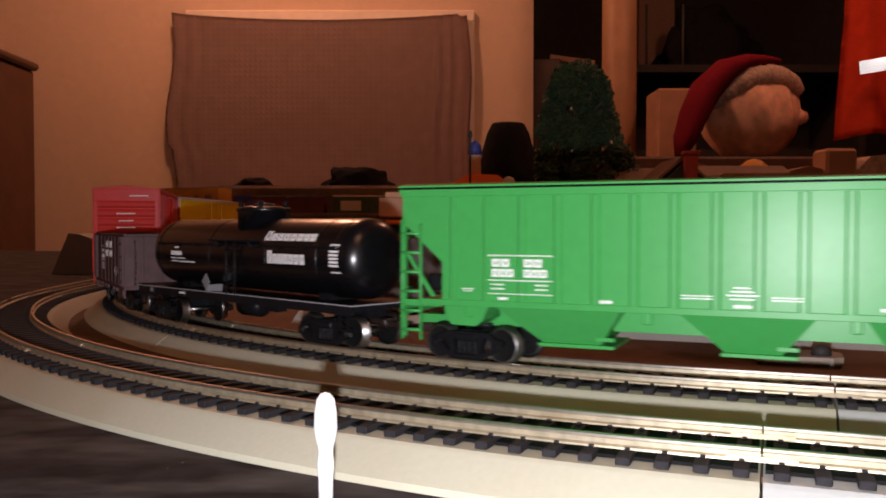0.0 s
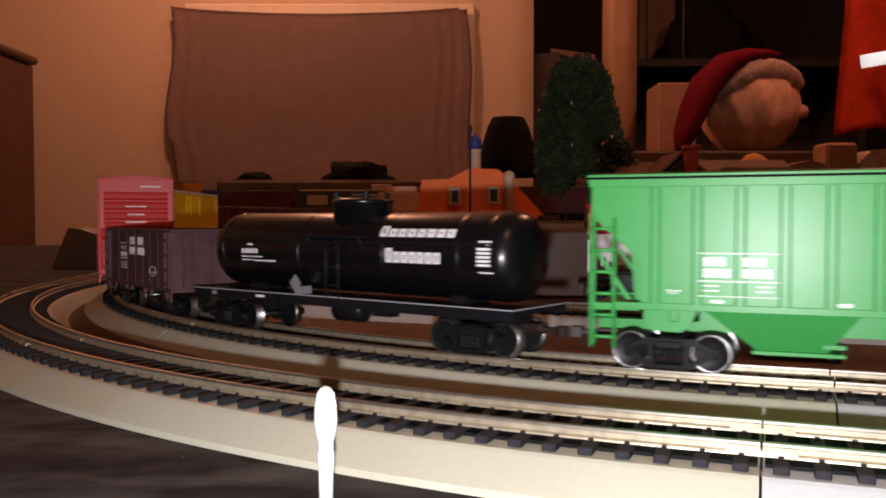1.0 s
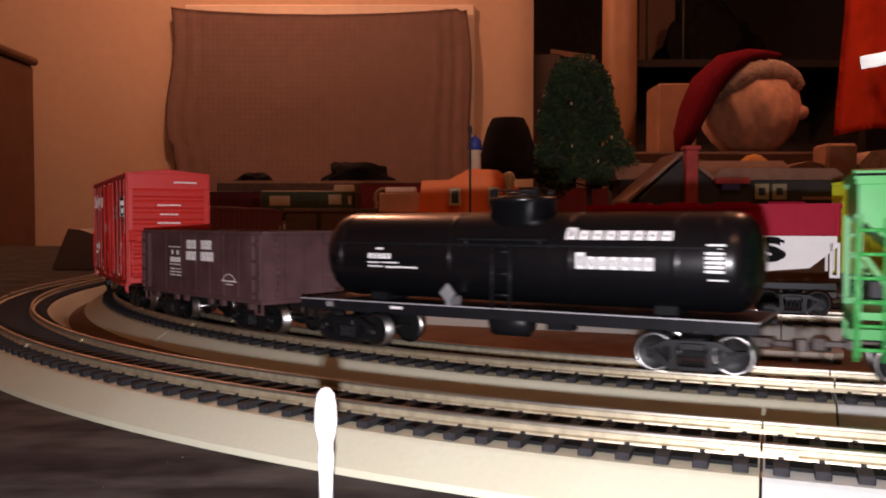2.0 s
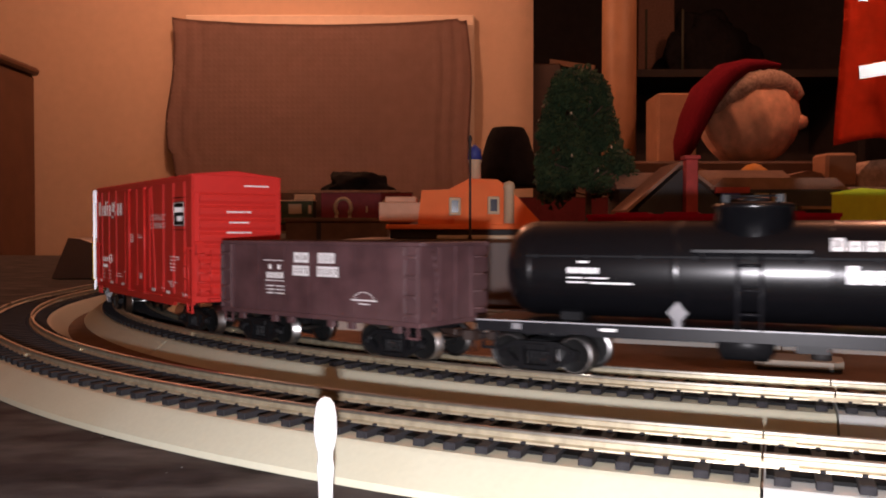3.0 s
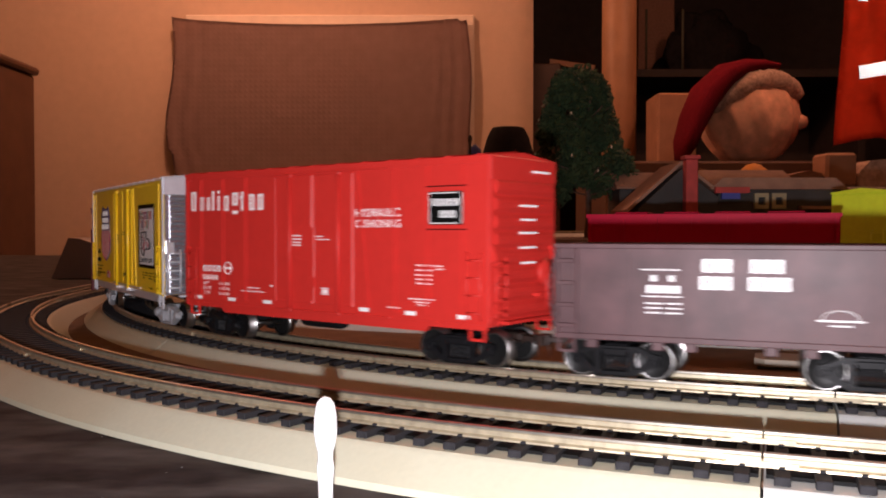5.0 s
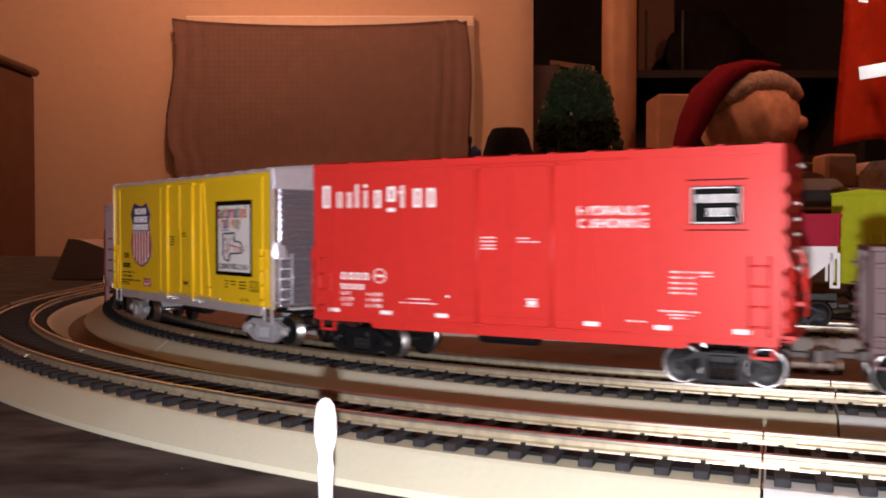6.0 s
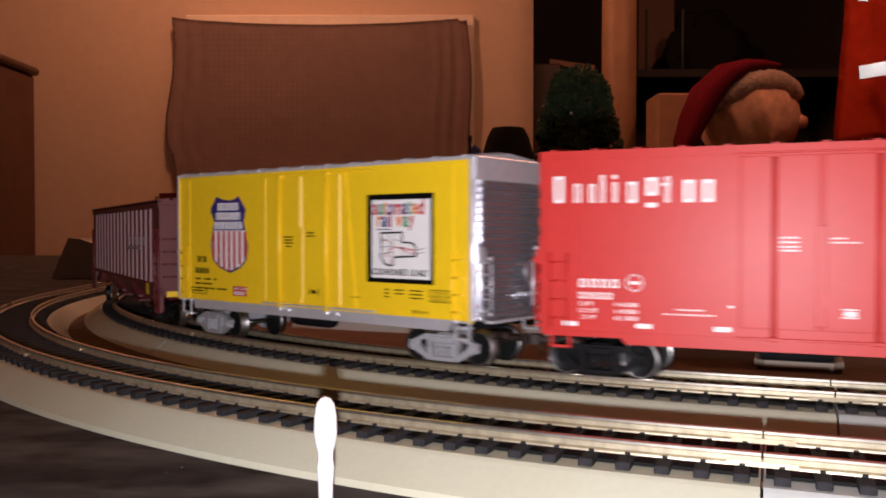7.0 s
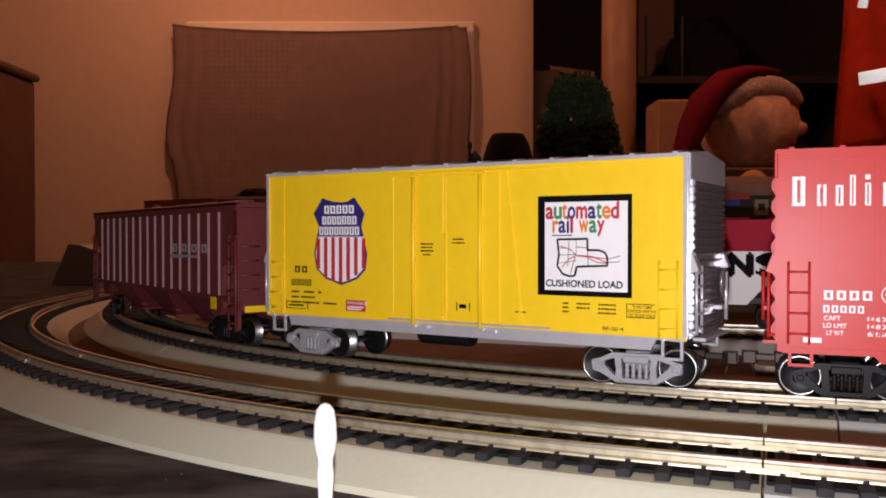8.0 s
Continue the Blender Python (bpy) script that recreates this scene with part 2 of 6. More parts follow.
def bars(rows, y, mats, parent, name="marking"):
    """Flat printed bars on a side: rows of (u0, u1, z0, z1)."""
    for u0, u1, z0, z1 in rows:
        bm = bmesh.new()
        n = max(1, round((u1 - u0) / 0.9)) if name == "data_bar" else 1
        for i in range(n):                     # fine print: a broken line
            w = (u1 - u0) / n
            cut = 0.3 if n > 1 and (i * 7 + int(u0)) % 4 else 0.12
            box(bm, u0 + i * w, u0 + (i + 1 - cut) * w, y, y + 0.12, z0, z0 + (z1 - z0) * (0.8 if n > 1 else 1))
        tagged(part(name, bm, mats, parent), kind="stuff" if n > 1 else "")


def letters(u0, u1, z0, z1, heights, gap=0.3):
    """Plain blocks, one for each letter of a name, as rows for bars(). heights: 1 for capitals, less for small letters, 0 a space."""
    n = len(heights)
    w = (u1 - u0) / n
    return [(u0 + (i + gap / 2) * w, u0 + (i + 1 - gap / 2) * w, z0, z0 + (z1 - z0) * h) for i, h in enumerate(heights) if h]


def hollow(bm, u0, u1, z0, z1, y0, y1, stroke):
    """A block with an open middle; narrow ones stay solid."""
    if u1 - u0 < 2.6 * stroke:
        box(bm, u0, u1, y0, y1, z0, z1)
        return
    e = min(stroke * 0.8, (z1 - z0) * 0.26)
    box(bm, u0, u0 + stroke, y0, y1, z0, z1)
    box(bm, u1 - stroke, u1, y0, y1, z0, z1)
    box(bm, u0 + stroke, u1 - stroke, y0, y1, z0, z0 + e)
    box(bm, u0 + stroke, u1 - stroke, y0, y1, z1 - e, z1)


def blocks(rows, y, mats, parent, name="letter_block", stroke=0.33):
    """Hollow printed blocks on a side; stroke is a share of each block's width."""
    for u0, u1, z0, z1 in rows:
        bm = bmesh.new()
        hollow(bm, u0, u1, z0, z1, y, y + 0.12, stroke * (u1 - u0))
        part(name, bm, mats, parent)


# ---- the plan of the tracks: two rings of sectional track, millimetres ----
TURN = -1.941                    # the bearing at which both curves meet their front straights
RADIUS = 457.2
# a ring: the middle of its front curve, the bearing at which a straight piece is let in, and that piece's length
OUTER = (Vector((212.2, 589.0)), -3.05, 150.0)
INNER = (Vector((248.7, 647.1)), -3.05, 0.0)
RAIL = 11.0                      # rail top above the table
ALONG = Vector((-math.sin(TURN), math.cos(TURN)))
OUT = Vector((math.cos(TURN), math.sin(TURN)))


def on_track(s, ring, side=0.0):
    """The place s millimetres along a ring from the joint, positive along the front straight; side is outwards. With its heading."""
    mid, cut, extra = ring
    r = RADIUS + side
    if s >= 0:
        return mid + OUT * r + ALONG * s, ALONG
    s1 = (cut - TURN) * RADIUS
    if s >= s1:
        a = TURN + s / RADIUS
        return mid + Vector((math.cos(a), math.sin(a))) * r, Vector((-math.sin(a), math.cos(a)))
    head = Vector((-math.sin(cut), math.cos(cut)))
    if s >= s1 - extra:
        return mid + Vector((math.cos(cut), math.sin(cut))) * r - head * (s1 - s), head
    mid = mid - head * extra
    s += extra
    half = math.pi * RADIUS
    if s >= -half:
        a = TURN + s / RADIUS
        return mid + Vector((math.cos(a), math.sin(a))) * r, Vector((-math.sin(a), math.cos(a)))
    return mid - OUT * r + ALONG * (-half - s), -ALONG


# ---- room and table ----
def slab(name, x0, x1, y0, y1, z0, z1, m, label, category):
    bm = bmesh.new()
    box(bm, x0, x1, y0, y1, z0, z1)
    return solid(name, bm, m, label, category, kind="structure")


slab("floor", -2300, 2700, -1900, 4400, -800, -750, M["floor"], "dark brown worn room floor", "floor")
slab("ceiling", -2300, 2700, -1900, 4400, 1500, 1550, M["wall"], "cream painted plaster ceiling", "ceiling")
slab("wall_west", -2350, -2250, -1900, 3000, -750, 1500, M["wall"], "cream painted wall lit by warm lamp", "wall")
slab("wall_east", 2700, 2800, -1900, 4400, -750, 1500, M["painted_shade"], "wall with shade painted into its near-black colour", "wall")
slab("wall_south", -2350, 2800, -2000, -1900, -750, 1500, M["wall"], "cream painted wall", "wall")
# back wall with a window hole behind the hung cloth, and a dark store room beside it
bm = bmesh.new()
for x0, x1, z0, z1 in ((-2350, -880, -750, 1500), (90, 318, -750, 1500), (-880, 90, 780, 1500), (-880, 90, -750, 150)):
    box(bm, x0, x1, 3000, 3100, z0, z1)
solid("wall_north", bm, M["wall"], "cream plaster wall glowing orange in lamp light", "wall", kind="structure")
# store walls carry their shade as near-black paint
slab("wall_store_back", 318, 2700, 4300, 4400, -750, 1500, M["painted_shade"], "store room back wall, its shade put into the colour", "wall")
slab("wall_store_side", 218, 318, 3100, 4400, -750, 1500, M["painted_shade"], "store room side wall, its shade put into the colour", "wall")
window = thing("window_1", "cream framed window covered by a hung cloth", "window", kind="structure")
for nm, r in (("window_frame", (-900, -850, 2978, 3040, 150, 780)), ("window_frame", (60, 110, 2978, 3040, 150, 780)), ("window_frame", (-900, 110, 2974, 3040, 765, 805)),
              ("window_sill", (-920, 130, 2970, 3040, 120, 150)), ("mullion", (-415, -380, 2975, 3030, 150, 780))):
    bm = bmesh.new()
    box(bm, *r, bev=4)
    part(nm, bm, M["trim"], window)
bm = bmesh.new()
box(bm, -850, 60, 3034, 3040, 150, 780)
part("pane", bm, M["glass_dark"], window)

# the cloth over the window: pulled folds at both sides, a sagging top hem
bm = bmesh.new()
NX, NZ = 90, 46
grid = []
for i in range(NX + 1):
    u = i / NX
    col = []
    for k in range(NZ + 1):
        v = k / NZ
        sag = 26 * math.sin(math.pi * u) ** 0.7
        top = 792 - sag - (10 if u > 0.97 else 0)
        z = top + (40 - top) * v
        edge = -936 + 12 * math.sin(v * 9) - 28 * max(0, 0.62 - abs(v - 0.45)) * (v < 0.62)
        x = edge + (82 + 30 * v + 10 * math.sin(v * 7) - edge) * u
        folds = 5 * math.exp(-((u - 0.94) / 0.06) ** 2) * math.sin(u * 150 + v * 2) + 2 * math.exp(-((u - 0.05) / 0.06) ** 2) * math.sin(u * 120 - v)
        folds += 10 * v * math.exp(-((u - 0.85 - 0.05 * (1 - v)) / 0.02) ** 2) + 5 * noise.noise(Vector((u * 5, v * 4, 1)))
        col.append(bm.verts.new((x, 2954 - folds, z)))
    grid.append(col)
for i in range(NX):
    for k in range(NZ):
        bm.faces.new((grid[i][k], grid[i][k + 1], grid[i + 1][k + 1], grid[i + 1][k])).smooth = True
bmesh.ops.solidify(bm, geom=bm.faces, thickness=0.8)
solid("hung_cloth", bm, M["curtain"], "brown woven cloth hung over the window as a curtain", "curtain")

# the table, and the brown board inside the outer ring
table = thing("layout_table", "large black painted table carrying the railway", "table")
bm = bmesh.new()
box(bm, -1250, 1500, -160, 1750, -22, 0, bev=2)
part("tabletop", bm, M["table"], table)
for x in (-1180, 1430):
    for y in (-90, 1680):
        bm = bmesh.new()
        box(bm, x - 35, x + 35, y - 35, y + 35, -750, -22, bev=2)
        part("leg", bm, M["wood_dark"], table)
bm = bmesh.new()
ring = [on_track(s, OUTER, -6)[0] for s in range(700, -2300, -20)]
prism(bm, [(p.x, p.y) for p in ring], 0.3, 1.6, "z")
solid("inner_board", bm, M["board"], "brown hardboard sheet inside the track ring", "board")


# ---- sectional track ----
def sweep(bm, profile, s0, s1, radius, step=8.0, line=None, web=()):
    """profile: closed (side, height) pairs, carried along a ring or a straight line."""
    n = max(1, round((s1 - s0) / step))
    rows = []
    for i in range(n + 1):
        s = s0 + (s1 - s0) * i / n
        row = []
        for side, z in profile:
            p = line(s, side) if line else on_track(s, radius, side)[0]
            row.append(bm.verts.new((p.x, p.y, z + RAIL)))
        rows.append(row)
    k = len(profile)
    fs = []
    for i in range(n):
        for j in range(k):
            fs.append(bm.faces.new((rows[i][j], rows[i + 1][j], rows[i + 1][(j + 1) % k], rows[i][(j + 1) % k])))
            fs[-1].material_index = int(j in web)
    fs += [bm.faces.new(rows[0]), bm.faces.new(rows[-1][::-1])]
    bmesh.ops.recalc_face_normals(bm, faces=fs)


BED = [(-25.2, -10.98), (-24.8, -9.6), (-17.6, -4.6), (-16.6, -4.05), (16.6, -4.05), (17.6, -4.6), (24.8, -9.6), (25.2, -10.98)]
STEEL = [(-1.15, -2.45), (1.15, -2.45), (1.05, -2.1), (0.38, -1.75), (0.38, -0.85), (0.55, -0.6), (0.55, -0.12), (0.42, 0.0),
         (-0.42, 0.0), (-0.55, -0.12), (-0.55, -0.6), (-0.38, -0.85), (-0.38, -1.75), (-1.05, -2.1)]


def tie_mesh():
    bm = bmesh.new()
    box(bm, -1.35, 1.35, -15.2, 15.2, -4.1, -2.5, bev=0.18)
    for y in (-9.9, -6.5, 6.5, 9.9):
        box(bm, -0.5, 0.5, y - 0.45, y + 0.45, -2.5, -2.0, bev=0.12)
    return mesh_of("tie", bm, M["tie"])


TIE = tie_mesh()


def track(name, label, sections, radius, line=None, heading=None, ties=(0, 0)):
    """sections: (s0, s1, material). Ties inside the stretch ties are parts of their own, the others one joined piece."""
    tr = thing(name, label, "track", kind="structure")
    rest = bmesh.new()
    for s0, s1, m in sections:
        bm = bmesh.new()
        sweep(bm, BED, s0 + 0.25, s1 - 0.25, radius, line=line)
        part("roadbed", bm, M[m], tr)
        # black tie webbing, carried across the middle as painted shade between the ties
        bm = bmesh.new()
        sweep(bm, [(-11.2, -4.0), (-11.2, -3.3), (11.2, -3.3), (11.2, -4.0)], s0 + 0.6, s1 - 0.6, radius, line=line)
        part("tie_strip", bm, M["tie_gap_shade"], tr)
        for side in (-8.8, 8.8):
            bm = bmesh.new()
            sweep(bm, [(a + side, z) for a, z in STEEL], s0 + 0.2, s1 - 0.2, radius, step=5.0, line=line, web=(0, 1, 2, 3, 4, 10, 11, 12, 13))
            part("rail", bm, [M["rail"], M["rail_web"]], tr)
            bm = bmesh.new()
            sweep(bm, [(side - 1.35, -2.4), (side + 1.35, -2.4), (side + 1.0, -1.5), (side - 1.0, -1.5)], s1 - 6, s1 + 6, radius, line=line)
            part("rail_joiner", bm, M["rail_web"], tr)
        n = round((s1 - s0) / 6.62)
        for i in range(n):
            s = s0 + (i + 0.5) * (s1 - s0) / n
            if line:
                p, d = line(s, 0), heading
            else:
                p, d = on_track(s, radius)
            m4 = Matrix.Translation((p.x * MM, p.y * MM, RAIL * MM)) @ Matrix.Rotation(math.atan2(d.y, d.x), 4, "Z")
            if ties[0] < s < ties[1]:
                ob = new("tie", TIE)
                ob.parent = tr
                ob.matrix_basis = m4
            else:
                m4 = Matrix.Translation((p.x, p.y, RAIL)) @ Matrix.Rotation(math.atan2(d.y, d.x), 4, "Z")
                box(rest, -1.35, 1.35, -15.2, 15.2, -4.1, -2.5, m=m4)
    if len(rest.verts):
        tagged(part("far_ties", rest, M["tie"], tr), kind="stuff")
    else:
        rest.free()
    return tr


def ring_sections(ring, first):
    arc = RADIUS * math.radians(30)
    out = [(first + 228.6 * k, first + 228.6 * (k + 1), "roadbed_grey") for k in range(3)]
    s = first
    while s > -math.pi * RADIUS - ring[2] + 1:
        out.append((s - arc, s, "roadbed"))
        s -= arc
    out += [(s - 228.6, s, "roadbed_grey"), (s - 457.2, s - 228.6, "roadbed_grey")]
    return out


track("outer_track", "grey plastic roadbed track with black ties and nickel rails", ring_sections(OUTER, 14), OUTER, ties=(-900, 360))
track("inner_track", "grey roadbed track with nickel rails under the train", ring_sections(INNER, 17), INNER, ties=(-700, 360))


def siding(s, side):
    """A straight siding behind the train, 394 mm from the lens."""
    return -OUT * 394.0 + ALONG * s + OUT * side


track("siding_track", "short grey roadbed siding behind the train", [(-226, 4, "roadbed_grey"), (4, 263, "roadbed_grey")], 0, line=siding, heading=ALONG, ties=(-300, 300))


# ---- rolling stock: x along the car, -y the side towards the lens, z from the rail top ----
def wheel_mesh(rim):
    bm = bmesh.new()
    prof = [(0.6, -1.5), (3.9, -1.1), (4.55, -1.6), (5.0, -1.6), (5.1, 0.6), (5.75, 0.8), (5.75, 1.3), (4.6, 1.5), (0.6, 1.5)]
    idx = [1, 1, 0, 0, 0, 0, 0, 1]
    for sgn in (-1, 1):
        lathe(bm, [(r, sgn * (8.3 - 0.0) + sgn * -1 * h) for r, h in prof], 28, "y", index=idx)
    lathe(bm, [(0.75, -7), (0.75, 7)], 10, "y", index=[0])
    return mesh_of("wheelset", bm, [rim, M["wheel_dark"]])


def truck_mesh(m):
    """A cast side frame each side: arched top chord, diagonals to a low spring seat, journal boxes, coil springs."""
    bm = bmesh.new()
    for y in (-12.8, 10.9):
        front, depth = (y - 0.7, 1.0) if y < 0 else (y + 1.6, 1.0)
        prism(bm, [(-11.8, 5.4), (-11.8, 6.6), (-9.6, 7.2), (-6.2, 8.8), (6.2, 8.8), (9.6, 7.2), (11.8, 6.6), (11.8, 5.4), (6.0, 7.3), (-6.0, 7.3)], y, y + 1.9)
        for s in (-1, 1):
            prism(bm, [(s * 8.6, 5.6), (s * 10.8, 4.2), (s * 9.6, 3.4), (s * 5.2, 1.0), (s * 3.6, 1.0), (s * 3.6, 2.2), (s * 5.2, 2.4)], y, y + 1.9)
            prism(bm, [(s * 3.5, 1.6), (s * 5.5, 1.6), (s * 5.2, 4.6), (s * 5.7, 7.8), (s * 3.9, 7.8)], y - 0.2, y + 2.1)
            box(bm, s * 10.1 - 1.7, s * 10.1 + 1.7, y, y + 1.9, 3.7, 6.7, bev=0.5)
            lathe(bm, [(1.45, front), (1.45, front + depth)], 12, "y", (s * 10.1, 0, 5.1))
            box(bm, s * 10.1 - 0.8, s * 10.1 + 0.8, front - 0.2 if y < 0 else front, front + depth if y < 0 else front + depth + 0.2, 4.4, 5.9, bev=0.25)
        box(bm, -4.6, 4.6, y, y + 1.9, 0.9, 2.2, bev=0.2)
        for k in (-2.5, -0.85, 0.85, 2.5):
            lathe(bm, [(0.5, 2.1), (0.72, 2.8), (0.5, 3.5), (0.72, 4.2), (0.5, 4.9), (0.72, 5.6), (0.5, 6.3)], 8, "z", (k, y + 0.9, 0))
        box(bm, -3.4, 3.4, y - 0.4, y + 2.2, 6.3, 8.2, bev=0.25)
    box(bm, -3.2, 3.2, -11, 11, 5.2, 9.2, bev=0.3)
    lathe(bm, [(4.2, 9.0), (4.2, 10.6)], 16, "z")
    return mesh_of("truck", bm, m)


WHEELS = wheel_mesh(M["wheel"])
DULL_WHEELS = wheel_mesh(M["coupler"])
TRUCKS = {"black": truck_mesh(M["truck_black"]), "grey": truck_mesh(M["truck_grey"])}
COUPLE = bmesh.new()
box(COUPLE, -9, -1.5, -2.2, 2.2, 6.8, 9.6, bev=0.3)
box(COUPLE, -2, 3.4, -0.9, 0.9, 7.2, 8.8, bev=0.2)
prism(COUPLE, [(2.6, -1.0), (4.4, -2.4), (6.4, -2.2), (6.6, -1.2), (5.0, -0.7), (4.9, 0.7), (6.3, 1.0), (6.0, 2.0), (3.2, 1.8)], 6.6, 9.4, "z")
rod(COUPLE, (4.2, -1.3, 6.8), (3.4, -1.7, 2.8), 0.3)
rod(COUPLE, (-1.6, -2.0, 7.4), (-1.6, -8.5, 8.4), 0.28)
COUPLE = mesh_of("coupler", COUPLE, M["coupler"])
FLEET = []


def running_gear(car, half, spread, base, colour, wheels=WHEELS):
    """Two trucks with two wheelsets each, and a coupler at each end. half: from the middle to a truck's pivot."""
    gear = []
    for sgn in (-1, 1):
        tr = new("truck", TRUCKS[colour])
        tr.parent = car
        tr.matrix_basis = pose(sgn * half * MM, 0, 0)
        ws = []
        for k in (-1, 1):
            w = new("wheelset", wheels)
            w.parent = tr
            w.matrix_basis = pose(k * base / 2 * MM, 0, 5.1 * MM)
            ws.append(w)
        gear.append((tr, sgn, ws))
        c = new("coupler", COUPLE)
        c.parent = car
        c.matrix_basis = pose(sgn * spread * MM, 0, 0, 0, 0, 0 if sgn > 0 else 180)
    return gear


def rungs(bm, x0, x1, y, z0, z1, n, r=0.38, out=1.0):
    """A side ladder with n rungs that stands off a side at y."""
    yy = y - out
    for x in (x0, x1):
        rod(bm, (x, yy, z0), (x, yy, z1), r)
        for z in (z0 + 0.6, z1 - 0.6):
            rod(bm, (x, yy, z), (x, y + 0.3, z), r)
    for i in range(n):
        z = z0 + (z1 - z0) * (i + 0.5) / n
        rod(bm, (x0, yy, z), (x1, yy, z), r)


def end_rungs(bm, x, out, y0, y1, z0, z1, n, r=0.38):
    for y in (y0, y1):
        rod(bm, (x + out, y, z0), (x + out, y, z1), r)
        for z in (z0 + 0.6, z1 - 0.6):
            rod(bm, (x + out, y, z), (x, y, z), r)
    for i in range(n):
        z = z0 + (z1 - z0) * (i + 0.5) / n
        rod(bm, (x + out, y0, z), (x + out, y1, z), r)


def stirrup(bm, x, y, z0, z1, w=4.0):
    for k in (-w / 2, w / 2):
        box(bm, x + k - 0.35, x + k + 0.35, y, y + 0.7, z0, z1)
    box(bm, x - w / 2, x + w / 2, y, y + 0.7, z0, z0 + 0.7)


def hi_cube(name, label, L, paint, end_paint, roof_paint, sill_paint, truck, ribs=20, pitch=1.98, deep=0.95, seams=(), floor_z=13.4, belly=((-60.5, 13.4), (-59.5, 10.6), (60.5, 10.6), (62, 13.4))):
    """A tall ribbed-end boxcar with a double plug door in the middle of each side. belly: the foot of the side sill."""
    car = thing(name, label, "freight car", "cars of the train")
    h, w = L / 2, 17.4
    bm = bmesh.new()
    box(bm, -h, h, -w, w, floor_z + 0.5, 59.6, bev=0.35)
    part("body", bm, paint, car)
    for y in (-w - 0.45, w):
        strips = [("seam", (x - 0.22, x + 0.22, y + (0.18 if y < 0 else 0), y + (0.45 if y < 0 else 0.27), 14.6, 58.0)) for x in (seams or (-h + 7, h - 7))]
        strips += [("eave_rail", (-h + 1, h - 1, y + (0.1 if y < 0 else 0), y + (0.45 if y < 0 else 0.35), 58.0, 59.4)), ("side_sill", (-h + 1, h - 1, y + 0.1, y + 0.4, floor_z + 0.5, floor_z + 1.2))]
        strips += [("corner_strip", (x - 0.5, x + 0.5, y, y + 0.45, floor_z, 59.4)) for x in (-h + 0.5, h - 0.5)]
        for nm, r in strips:
            bm = bmesh.new()
            box(bm, *r)
            part(nm, bm, paint, car)
    # rows of rivet heads down the corner posts
    bm = bmesh.new()
    for x in (-h + 2.2, h - 2.2):
        for i in range(42):
            box(bm, x - 0.14, x + 0.14, -w - 0.14, -w, 15 + i * 1.03, 15.26 + i * 1.03)
    tagged(part("rivets", bm, paint, car), kind="stuff")
    for y, sg in ((-w, -1), (w, 1)):
        def off(a, b):
            """A span of a to b outwards from this side."""
            return (y - b, y - a) if sg < 0 else (y + a, y + b)
        for x0, x1, bar in ((-19.2, -0.9, -11.2), (-0.6, 17.6, 11.4)):
            bm = bmesh.new()
            box(bm, x0, x1, *off(0, 0.28), 15.4, 57.4, bev=0.12)
            door = part("door", bm, paint, car)
            for z in (15.9, 29.7, 30.7, 41.3, 42.4, 56.9):
                bm = bmesh.new()
                box(bm, x0 + 0.3, x1 - 0.3, *off(0.26, 0.46), z - 0.16, z + 0.16)
                part("door_bead", bm, paint, door)
            for x in (x0 + 0.4, x1 - 0.4):
                bm = bmesh.new()
                box(bm, x - 0.3, x + 0.3, *off(0.26, 0.55), 15.4, 57.3, bev=0.1)
                part("door_stile", bm, paint, door)
            bm = bmesh.new()
            yy = y + sg * 0.75
            lathe(bm, [(0.62, 12.4), (0.62, 57.8)], 8, "z", (bar, yy, 0))
            part("latch_rod", bm, paint, door)
            for z, m in ((13.0, sill_paint), (57.4, paint)):
                bm = bmesh.new()
                box(bm, bar - 1.3, bar + 1.3, *off(0, 1.5), z - 0.5, z + 0.5, bev=0.15)
                part("latch_bracket", bm, m, door)
            bm = bmesh.new()
            box(bm, bar + 1.3, bar + 5.2, *off(0.4, 1.1), 12.5, 13.2)
            part("latch_handle", bm, sill_paint, door)
        bm = bmesh.new()
        box(bm, -1.9, 0.4, *off(0.28, 0.62), 16.4, 40.6, bev=0.15)
        part("door_post", bm, paint, car)
        bm = bmesh.new()
        prism(bm, [(18.9, 58.0), (19.7, 58.0), (24.5, 15.4), (23.7, 15.4)], *off(0, 0.4))
        part("slant_strap", bm, paint, car)
        for z0, z1 in ((floor_z + 0.9, floor_z + 1.5), (57.9, 58.4)):
            bm = bmesh.new()
            box(bm, -20.5, 33, *off(0, 0.75), z0, z1, bev=0.12)
            part("door_track", bm, paint if z0 > 30 else sill_paint, car)
        bm = bmesh.new()
        prism(bm, [(-h + 1, floor_z + 0.6), (-h + 1, floor_z - 0.3), *belly, (h - 1, floor_z - 0.3), (h - 1, floor_z + 0.6)], *(off(-1.2, 0.15)))
        part("sill", bm, sill_paint, car)
        for x in (-h + 5.2, h - 3.6):
            bm = bmesh.new()
            stirrup(bm, x, y - 0.4 if sg < 0 else y - 0.3, 8.4, floor_z + 0.6, 4.8)
            part("stirrup", bm, sill_paint, car)
    for x in (-h + 2.4, h - 6.8):
        bm = bmesh.new()
        rungs(bm, x, x + 4.6, -w, 13.8, 33.4, 4, 0.3)
        part("side_ladder", bm, paint, car)
    bm = bmesh.new()
    prism(bm, [(-w - 0.5, 59.2), (-w - 0.5, 60.2), (0, 61.9), (w + 0.5, 60.2), (w + 0.5, 59.2)], -h - 0.4, h + 0.4, "x")
    roof = part("roof", bm, roof_paint, car)
